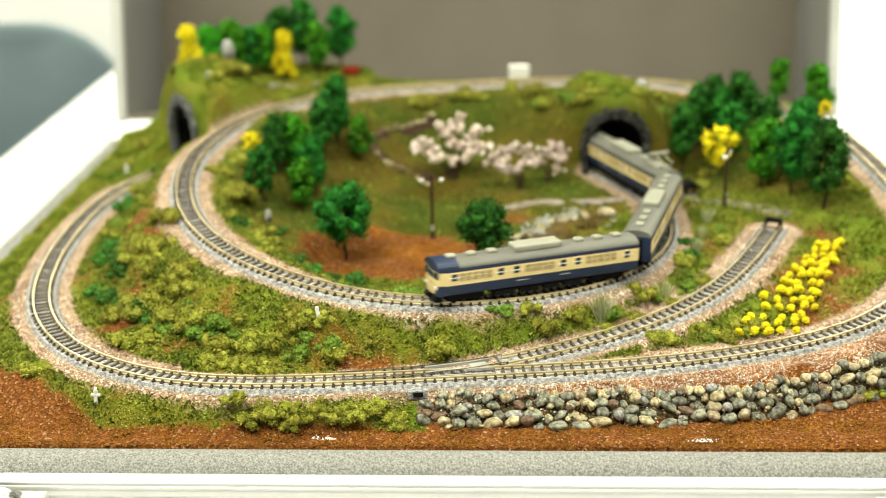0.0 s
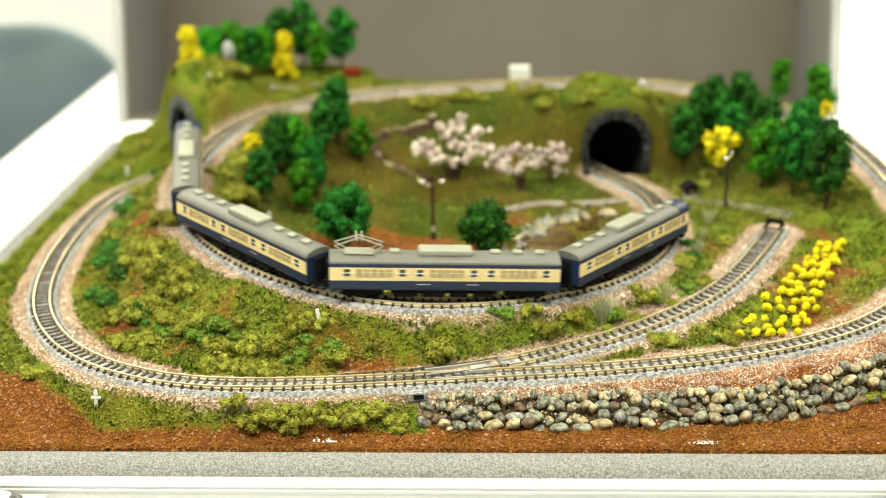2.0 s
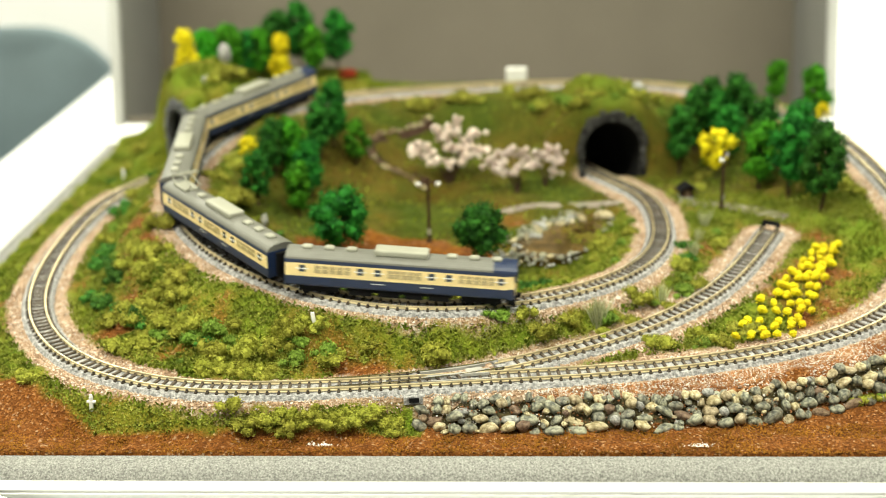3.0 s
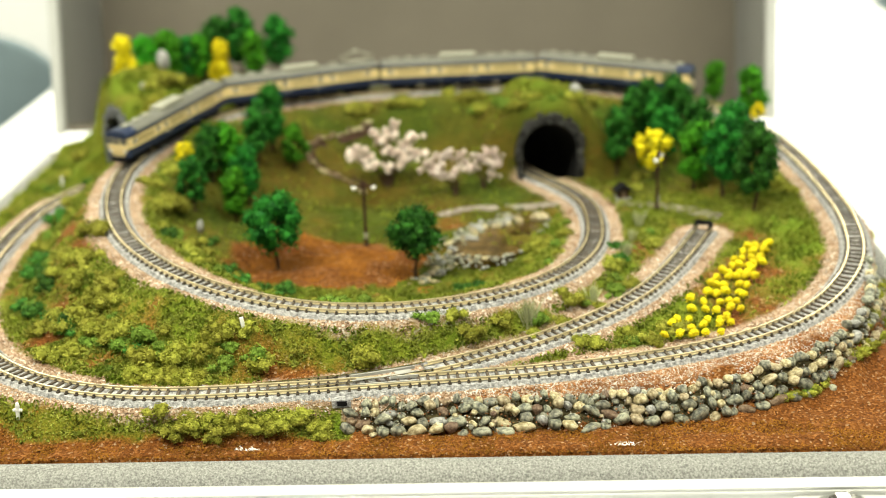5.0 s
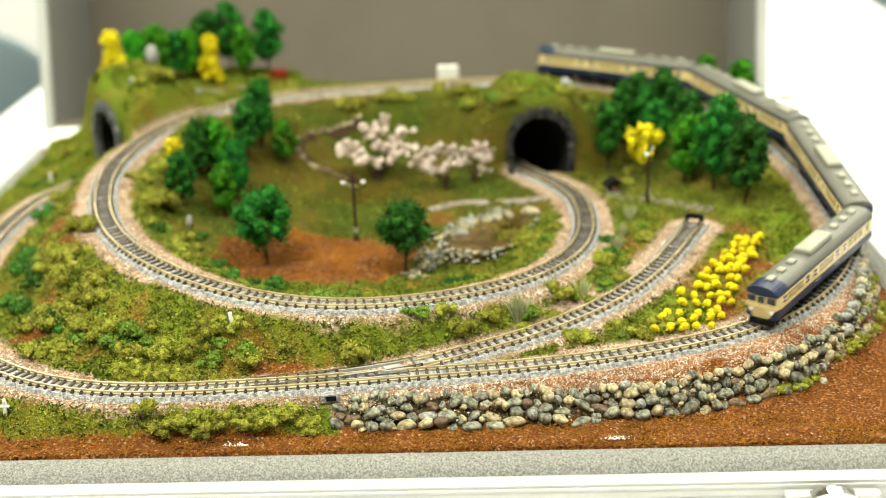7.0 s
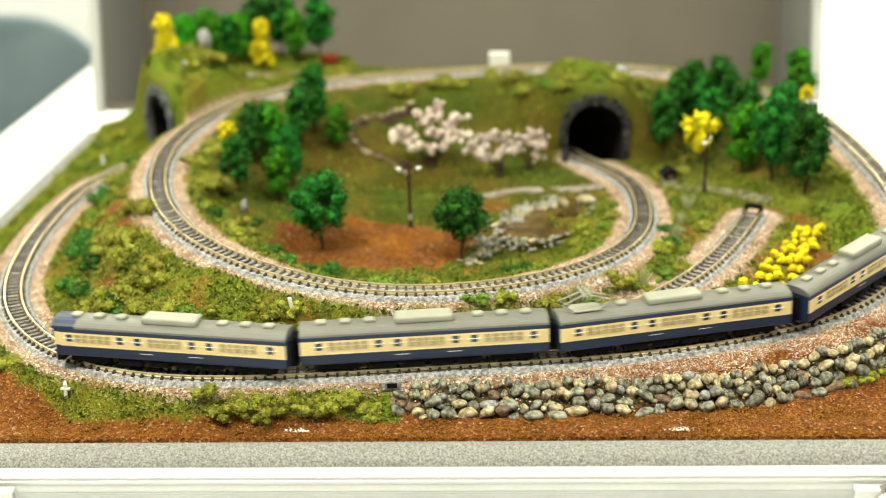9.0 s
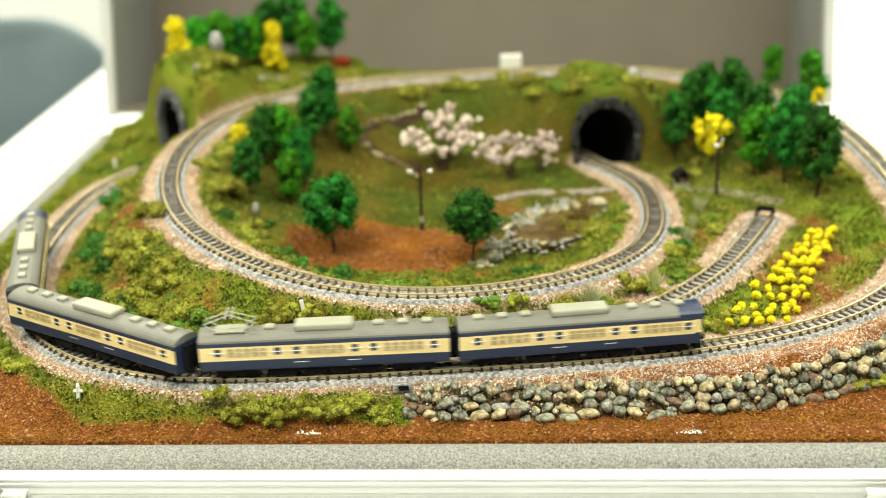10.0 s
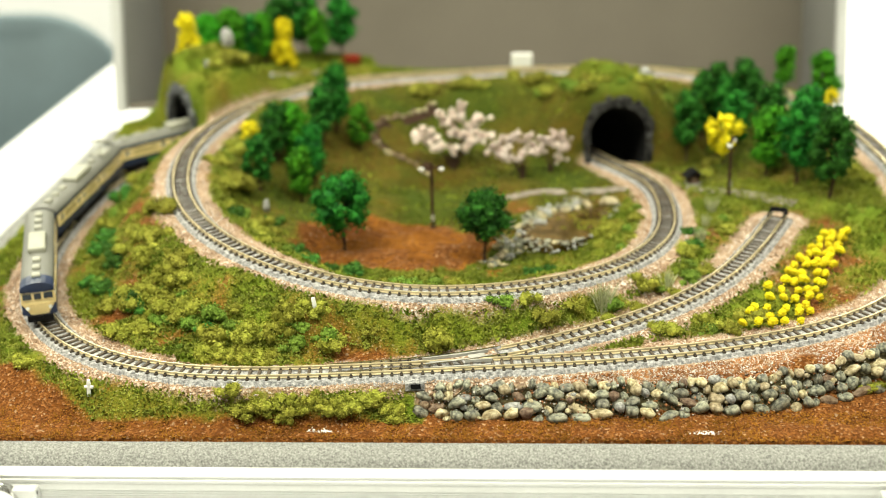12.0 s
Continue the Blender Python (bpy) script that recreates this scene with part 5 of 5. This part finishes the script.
def build_stone_wall():
    wall = thing("retaining_wall", "dry-laid wall of rounded grey and tan pebbles below the track", "stone wall")
    foot, _ = spline([(0.000, 0.0205, 0), (0.05, 0.0205, 0), (0.135, 0.0250, 0), (0.195, 0.0330, 0), (0.243, 0.0500, 0), (0.274, 0.0720, 0), (0.303, 0.108, 0), (0.322, 0.160, 0), (0.331, 0.215, 0)], False)
    total = len(foot) - 2
    rows = 4
    verts, faces = [], []
    for i in range(6, total, 3):
        p, d = foot[i], foot[min(i + 3, total)] - foot[i - 3]
        q = math.hypot(d[0], d[1])
        high = -0.0040 + 0.0125 * max(0.0, min(1.0, (i - 170) / 190))
        for f in (0, 0.25, 0.5, 0.75, 1):
            jut = 0.0012 + 0.0105 * f + 0.0007 * noise.noise(Vector((i * 0.11, f * 9, 2)))
            verts.append((p[0] - d[1] / q * jut, p[1] + d[0] / q * jut, -0.0185 + f * (high + 0.0180)))
    for k in range(len(verts) // 5 - 1):
        faces += [(k * 5 + r, k * 5 + 5 + r, k * 5 + 6 + r, k * 5 + 1 + r) for r in range(4)]
    core = bpy.data.meshes.new("wall_core")
    core.from_pydata(verts, [], faces)
    core.materials.append(GRIT)
    tagged(new("wall_core", core), "dark grit between the stones").parent = wall
    for r in range(rows):
        f = r / (rows - 1)
        s = RNG.random() * 4
        while s < total - 4:
            half = (0.0021 + 0.0034 * RNG.random() ** 1.2) * (1.18 - 0.34 * f)
            i = int(s + half * 1000)
            if i >= total:
                break
            p, d = foot[i], foot[min(i + 3, total)] - foot[i - 3 if i > 3 else 0]
            q = math.hypot(d[0], d[1])
            nx, ny = -d[1] / q, d[0] / q
            top = -0.0035 + 0.0125 * max(0.0, min(1.0, (i - 170) / 190)) if i > 0 else 0
            depth = 0.0005 + 0.0105 * f + RNG.normal() * 0.0006
            z = -0.0152 + f * (top + 0.0148) + RNG.normal() * 0.0014
            if not (i < 10 and f > 0.45 + i * 0.06):
                ob = new("stone", STONES[int(RNG.integers(0, len(STONES)))])
                ob.parent = wall
                ob.matrix_basis = Matrix.Translation((p[0] + nx * depth, p[1] + ny * depth, z)) @ Matrix.Rotation(math.atan2(d[1], d[0]) + RNG.normal() * 0.25, 4, "Z") @ Matrix.Rotation(RNG.normal() * 0.35, 4, "Y") @ Matrix.Diagonal((half * 1.13, 0.0030 + 0.001 * RNG.random(), (0.0029 - 0.0006 * f + 0.0012 * RNG.random()) * (1 + 0.25 * max(0, top + 0.0035) / 0.018), 1))
            s += half * 2000 * 0.96
    for _ in range(90):
        i, f = int(RNG.integers(10, total - 4)), RNG.random()
        p, d = foot[i], foot[i + 3] - foot[i - 3]
        q = math.hypot(d[0], d[1])
        high = -0.0040 + 0.0125 * max(0.0, min(1.0, (i - 170) / 190))
        size, jut = 0.0012 + 0.0009 * RNG.random(), -0.0012 + 0.0112 * f
        ob = new("stone", STONES[int(RNG.integers(0, len(STONES)))])
        ob.parent = wall
        ob.matrix_basis = Matrix.Translation((p[0] - d[1] / q * jut, p[1] + d[0] / q * jut, -0.0165 + f * (high + 0.0180))) @ Matrix.Rotation(RNG.random() * 6.28, 4, "Z") @ Matrix.Diagonal((size * 1.25, size, size * 0.9, 1))
    for mat, count, label in ((RUST_GRAIN, 1500, "rust-coloured grit caught between the stones"), (WHITE_GRAVEL, 700, "pale grit caught between the stones"), (GRIT, 1500, "dark grit caught between the stones")):
        i = RNG.integers(8, total - 4, count)
        f = RNG.random(count) ** (2.2 if mat is RUST_GRAIN else 0.9)
        d = foot[i + 3] - foot[i - 3]
        q = np.hypot(d[:, 0], d[:, 1])
        jut = -0.0008 + 0.0112 * f + RNG.normal(size=count) * 0.0008
        high = -0.0040 + 0.0125 * np.clip((i - 170) / 190, 0, 1)
        spots = np.stack([foot[i, 0] - d[:, 1] / q * jut, foot[i, 1] + d[:, 0] / q * jut, -0.0172 + f * (high + 0.0180)], 1)
        stuff("wall_grit", *grains(spots, 0.0003, 0.0008), mat, label, "").parent = wall


build_stone_wall()


def loose_stone(x, y, size, mats, label, group="", sink=0.25, stretch=(1, 1, 1)):
    ob = new("stone", mats[int(RNG.integers(0, len(mats)))])
    ob.matrix_basis = Matrix.Translation(at(x, y, size * stretch[2] * (1 - sink) * 0.9)) @ Matrix.Rotation(RNG.random() * 6.28, 4, "Z") @ Matrix.Diagonal((size * stretch[0], size * stretch[1], size * stretch[2], 1))
    return tagged(ob, label, "stone", group)


# ---- the pond ----
POND = (0.089, 0.254)


def pond_edge(a):
    r = 1 + 0.10 * math.sin(2 * a + 0.6) + 0.08 * math.sin(3 * a + 1.1)
    u, v = 0.046 * r * math.cos(a), 0.025 * r * math.sin(a)
    return POND[0] + u * 0.60 - v * 0.80, POND[1] + u * 0.80 + v * 0.60


def build_pond():
    bm = bmesh.new()
    level = float(np.mean([ground(*pond_edge(a))[0] for a in np.linspace(0, 6.28, 40)])) + 0.0016
    rim = [bm.verts.new((*pond_edge(a), level)) for a in np.linspace(0, 2 * math.pi, 48, endpoint=False)]
    low = [bm.verts.new((v.co.x, v.co.y, level - 0.016)) for v in rim]
    bm.faces.new(rim)
    for k in range(48):
        bm.faces.new((rim[k], low[k], low[(k + 1) % 48], rim[(k + 1) % 48]))
    bmesh.ops.recalc_face_normals(bm, faces=bm.faces)
    tagged(part("pond", bm, WATER), "dark brown glossy resin pond ringed with pebbles", "pond", kind="structure")
    pale = pebble_meshes(PEBBLE_TAN, (21,)) + pebble_meshes(PEBBLE, (23, 24, 28, 29)) + pebble_meshes(ROCK, (25,))
    for k in range(190):
        a = 0.6 + 3.7 * RNG.random() if k % 5 else 6.283 * RNG.random()
        x, y = pond_edge(a)
        u = 0.85 + RNG.random() * 0.62 if k % 5 else 0.95 + 0.15 * RNG.random()
        size = 0.0007 + 0.0017 * RNG.random() ** 1.7
        x, y = POND[0] + (x - POND[0]) * u, POND[1] + (y - POND[1]) * u
        ob = new("stone", pale[int(RNG.integers(0, len(pale)))])
        ob.matrix_basis = Matrix.Translation((x, y, max(level, float(ground(x, y)[0])) + size * 0.3)) @ Matrix.Rotation(RNG.random() * 6.28, 4, "Z") @ Matrix.Diagonal((size * 1.25, size, size * 0.75, 1))
        tagged(ob, "small pale pebble on the pond's bank", "stone", "pond stones")
    bank, _ = spline([(0.036, 0.190, 0), (0.048, 0.212, 0), (0.062, 0.240, 0), (0.080, 0.275, 0), (0.108, 0.291, 0)], False)
    rocks = pebble_meshes(PEBBLE_TAN, (31, 32, 36)) + pebble_meshes(ROCK, (33,)) + pebble_meshes(PEBBLE, (34, 35))
    for k in range(95):
        p = bank[int(RNG.random() * (len(bank) - 1))]
        size = 0.0011 + 0.0022 * RNG.random() ** 1.6
        x, y = p[0] - 0.002 + RNG.normal() * 0.0045, p[1] + RNG.normal() * 0.004
        ob = new("stone", rocks[int(RNG.integers(0, len(rocks)))])
        ob.matrix_basis = Matrix.Translation((x, y, float(ground(x, y)[0]) + size * 0.45)) @ Matrix.Rotation(RNG.random() * 6.28, 4, "Z") @ Matrix.Diagonal((size * 1.25, size, size * 0.85, 1))
        tagged(ob, "pale rough rock on the pond's bank", "stone", "pond stones")
    loose_stone(0.116, 0.288, 0.0065, pebble_meshes(PEBBLE_TAN, (27,)), "large cream stone beside the pond", "", 0.4, (1.4, 0.9, 0.7))


build_pond()


def build_path(points, wide, label):
    line, _ = spline(points, False, 0.003)
    bm = bmesh.new()
    rows = []
    for i, p in enumerate(line):
        d = line[min(i + 1, len(line) - 1)] - line[max(i - 1, 0)]
        q = math.hypot(d[0], d[1])
        n = np.array((-d[1], d[0])) / q
        w = wide * (1 + 0.2 * noise.noise(Vector((p[0] * 90, p[1] * 90, 0))))
        rows.append([bm.verts.new(at(*(p[:2] + n * w * u), 0.0008 if abs(u) < 0.9 else -0.0008)) for u in (-1, -0.8, 0, 0.8, 1)])
    for a, b in zip(rows, rows[1:]):
        for k in range(4):
            bm.faces.new((a[k], a[k + 1], b[k + 1], b[k]))
    bmesh.ops.recalc_face_normals(bm, faces=bm.faces)
    tagged(part("footpath", bm, PATHWAY, None, "", True), label, "path", kind="structure")


build_path([(0.040, 0.300, 0), (0.070, 0.312, 0), (0.100, 0.313, 0), (0.132, 0.308, 0)], 0.0034, "pale grey gravel footpath to the crossing")
build_path([(0.172, 0.308, 0), (0.195, 0.298, 0), (0.220, 0.283, 0), (0.240, 0.268, 0)], 0.0060, "pale grey gravel footpath behind the siding")
build_path([(-0.150, 0.482, 0), (-0.130, 0.482, 0), (-0.105, 0.492, 0)], 0.0020, "narrow pale footpath on the hill")


def build_hillside_steps():
    steps = pebble_meshes(PEBBLE_TAN, (51,)) + pebble_meshes(PEBBLE_RUST, (52, 53))
    w = thing("path_edging", "row of brown stones edging the hillside path", "stone edging")
    line, _ = spline([(-0.012, 0.352, 0), (-0.034, 0.366, 0), (-0.052, 0.378, 0), (-0.058, 0.394, 0), (-0.040, 0.412, 0), (-0.010, 0.432, 0)], False)
    for i in range(0, len(line), 4):
        p = line[i]
        size = 0.0016 + 0.0012 * RNG.random()
        ob = new("stone", steps[int(RNG.integers(0, 3))])
        ob.parent = w
        ob.matrix_basis = Matrix.Translation(at(p[0] + RNG.normal() * 0.0006, p[1] + RNG.normal() * 0.0006, size * 0.4)) @ Matrix.Rotation(RNG.random() * 6.28, 4, "Z") @ Matrix.Diagonal((size * 1.3, size, size * 0.8, 1))
    bm = bmesh.new()
    rows = []
    for i in range(0, len(line), 6):
        p, d = line[i], line[min(i + 4, len(line) - 1)] - line[max(i - 4, 0)]
        n = np.array((-d[1], d[0])) / math.hypot(d[0], d[1])
        rows.append([bm.verts.new(at(*(p[:2] - n * u), 0.0006)) for u in (0.001, 0.0035, 0.006)])
    for a, b in zip(rows, rows[1:]):
        for k in range(2):
            bm.faces.new((a[k], a[k + 1], b[k + 1], b[k]))
    tagged(part("earth_path", bm, WOOD), "dark earth path climbing the slope", "path", kind="structure")


build_hillside_steps()

# ---- flowers ----
def build_flowers():
    bloom = leaf_mesh("bloom", [(0, 0, 0.0052, 0.0021), (0.0012, 0.0004, 0.0046, 0.0015), (-0.0010, -0.0005, 0.0048, 0.0015)], 200, 0.0009, LEAF_YELLOW, 1.0, 71)
    stem = finish(cylinder((0, 0, -0.001), (0, 0, 0.0045), 0.0004, 0.0003, 5), "stem", BUSH_GREEN)
    first = None
    spots = []
    for i in range(13):
        u = i / 12
        left = np.interp(u, (0, 0.5, 1), (0.176, 0.211, 0.246)), np.interp(u, (0, 0.5, 1), (0.092, 0.152, 0.209))
        right = np.interp(u, (0, 1), (0.214, 0.262)), np.interp(u, (0, 1), (0.098, 0.213))
        for j in range(5):
            v = (j + 0.5 * (i % 2)) / 4.5
            spots.append((left[0] + (right[0] - left[0]) * v + RNG.normal() * 0.0012, left[1] + (right[1] - left[1]) * v + RNG.normal() * 0.0014))
    for x, y in spots:
        s = 0.98 + 0.28 * RNG.random()
        m = Matrix.Translation(at(x, y, -0.002)) @ Matrix.Rotation(RNG.random() * 6.28, 4, "Z") @ Matrix.Diagonal((s, s, s, 1))
        if first is None:
            first = thing("flower", "bright yellow model flower in the brown flower bed", "flower", "flower bed", m)
            for n, d in (("bloom", bloom), ("stem", stem)):
                new(n, d).parent = first
        else:
            copy_thing(first, m)


build_flowers()


def build_tuft(x, y, tall, count):
    bm = bmesh.new()
    for _ in range(count):
        a, r = RNG.random() * 6.28, RNG.random()
        tip = Vector((math.cos(a) * tall * 0.55 * r, math.sin(a) * tall * 0.4 * r, tall * (0.65 + 0.35 * RNG.random())))
        foot = Vector((math.cos(a) * 0.002 * r, math.sin(a) * 0.002 * r, -0.001))
        mid = foot.lerp(tip, 0.6) + Vector((0, 0, tall * 0.08))
        cylinder(foot, mid, 0.00022, 0.00018, 4, bm)
        cylinder(mid, tip, 0.00018, 0.00005, 4, bm)
    ob = part("grass_tuft", bm, STRAW)
    ob.matrix_basis = Matrix.Translation(at(x, y))
    tagged(ob, "tuft of long pale green grass", "grass tuft", "grass tufts")


for gx, gy, gt, gc in ((0.101, 0.105, 0.019, 70), (0.140, 0.136, 0.013, 50), (0.168, 0.200, 0.010, 40), (0.182, 0.255, 0.012, 40), (0.174, 0.225, 0.009, 30)):
    build_tuft(gx, gy, gt, gc)


# ---- lamps, markers and other small things ----
def build_yard_lamp(x, y, turn, tall, label):
    t = thing("yard_lamp", label, "lamp post", "lamp posts", Matrix.Translation(at(x, y)) @ Matrix.Rotation(radians(turn), 4, "Z"))
    part("post", cylinder((0, 0, -0.002), (0, 0, tall), 0.0012, 0.0010, 8), WOOD, t)
    part("footing", box(-0.0022, 0.0022, -0.0022, 0.0022, -0.002, 0.0015, 0.0003), WOOD, t)
    part("notice", box(-0.0013, 0.0013, -0.0016, -0.0010, 0.006, 0.010), VENT, t, "pale enamel plate")
    part("crossbar", box(-0.0070, 0.0070, -0.0007, 0.0007, tall - 0.0042, tall - 0.0028), WOOD, t)
    for s in (-1, 1):
        bm = bmesh.new()
        bmesh.ops.create_uvsphere(bm, u_segments=14, v_segments=10, radius=0.0020, matrix=Matrix.Translation((s * 0.0066, 0, tall - 0.0046)))
        part("globe", bm, GLOBE, t, "white glass globe", True)
        part("cap", cylinder((s * 0.0066, 0, tall - 0.0030), (s * 0.0066, 0, tall - 0.0020), 0.0015, 0.0008), WOOD, t)


build_yard_lamp(-0.004, 0.265, 4, 0.0470, "dark wooden lamp post with two white globes by the field")
build_yard_lamp(0.199, 0.290, 70, 0.0420, "dark wooden lamp post with two white globes by the siding")


def build_hut(x, y):
    t = thing("wooden_shrine", "tiny dark wooden shrine with pitched roof by the path", "hut", "", Matrix.Translation(at(x, y, -0.0005)) @ Matrix.Rotation(radians(8), 4, "Z"))
    part("base", box(-0.0050, 0.0050, -0.0045, 0.0045, 0, 0.0020, 0.0003), ROCK, t)
    part("wall", box(-0.0040, 0.0040, -0.0034, 0.0036, 0.0020, 0.0080), WOOD, t)
    part("door", box(-0.0020, 0.0020, -0.0037, -0.0033, 0.0022, 0.0068), PEBBLE_RUST, t, "reddish door")
    for s in (-1, 1):
        bm = bmesh.new()
        vs = [bm.verts.new(p) for p in ((0, -0.0060, 0.0122), (0, 0.0055, 0.0122), (s * 0.0070, 0.0055, 0.0070), (s * 0.0070, -0.0060, 0.0070), (0, -0.0060, 0.0112), (0, 0.0055, 0.0112), (s * 0.0066, 0.0055, 0.0062), (s * 0.0066, -0.0060, 0.0062))]
        for f in ((0, 1, 2, 3), (7, 6, 5, 4), (0, 4, 5, 1), (1, 5, 6, 2), (2, 6, 7, 3), (3, 7, 4, 0)):
            bm.faces.new([vs[k] for k in f])
        bmesh.ops.recalc_face_normals(bm, faces=bm.faces)
        part("roof_slope", bm, BLACK, t)


build_hut(0.178, 0.316)


def build_marker(x, y, tall, lean, name, label, arms=False):
    t = thing(name, label, "marker", "", Matrix.Translation(at(x, y)) @ pose(0, 0, 0, 0, lean, 0))
    part("post", box(-0.0010, 0.0010, -0.0008, 0.0008, -0.001, tall, 0.0003), WHITE, t)
    if arms:
        part("crosspiece", box(-0.0024, 0.0024, -0.0009, 0.0009, tall * 0.55, tall * 0.72, 0.0003), WHITE, t)
        part("head", cylinder((0, 0, tall), (0, 0, tall + 0.0016), 0.0011, 0.0007), WHITE, t)


build_marker(-0.0557, 0.0752, 0.0100, -8, "gradient_post", "leaning white gradient post on the slope")
build_marker(-0.170, 0.029, 0.0072, 4, "track_marker", "small white cross-shaped marker at the soil's edge", True)
build_marker(-0.256, 0.400, 0.0080, 3, "gradient_post", "small white post beside the outer line")
for sx, sy, sz, st in ((-0.178, 0.452, 0.0056, (1, 1, 1.9)), (-0.115, 0.252, 0.0030, (0.9, 0.9, 2.0)), (-0.186, 0.412, 0.0030, (1, 1, 1.3)), (-0.128, 0.355, 0.0040, (1.3, 1, 1)), (0.150, 0.394, 0.0050, (0.9, 0.9, 1.3)), (-0.147, 0.470, 0.0022, (1, 1, 1.4))):
    loose_stone(sx, sy, sz, pebble_meshes(ROCK, (81,)), "pale grey rock standing on the hillside", "", 0.25, st)


def build_feeder():
    t = thing("track_feeder", "grey plastic power connector at the roadbed's edge", "connector", "", Matrix.Translation((0.0006, 0.0292, -0.0026)) @ Matrix.Rotation(radians(7), 4, "Z"))
    part("housing", box(-0.0050, 0.0050, -0.0010, 0.0060, -0.0025, 0.0022, 0.0004), BED, t)
    part("socket", box(-0.0022, 0.0030, -0.0014, 0.0006, -0.0012, 0.0014), BLACK, t, "black socket")


build_feeder()
sign = thing("white_box", "small plain white box behind the back line", "box", "", Matrix.Translation(at(0.058, 0.530)))
part("carton", box(-0.0090, 0.0090, -0.004, 0.004, -0.002, 0.0190, 0.0006), WHITE, sign)
for k, (sx, sy) in enumerate(((0.147, 0.0085), (-0.045, 0.0085))):
    pts = np.stack([sx + RNG.normal(size=60) * 0.0035, sy + RNG.normal(size=60) * 0.0009, np.full(60, -0.0172)], 1)
    pts[:, 2] = ground(pts[:, 0], pts[:, 1]) + 0.0002
    stuff("salt_grain", *grains(pts, 0.0003, 0.0006), WHITE, "spilled white grains on the soil", "grain")
motions()
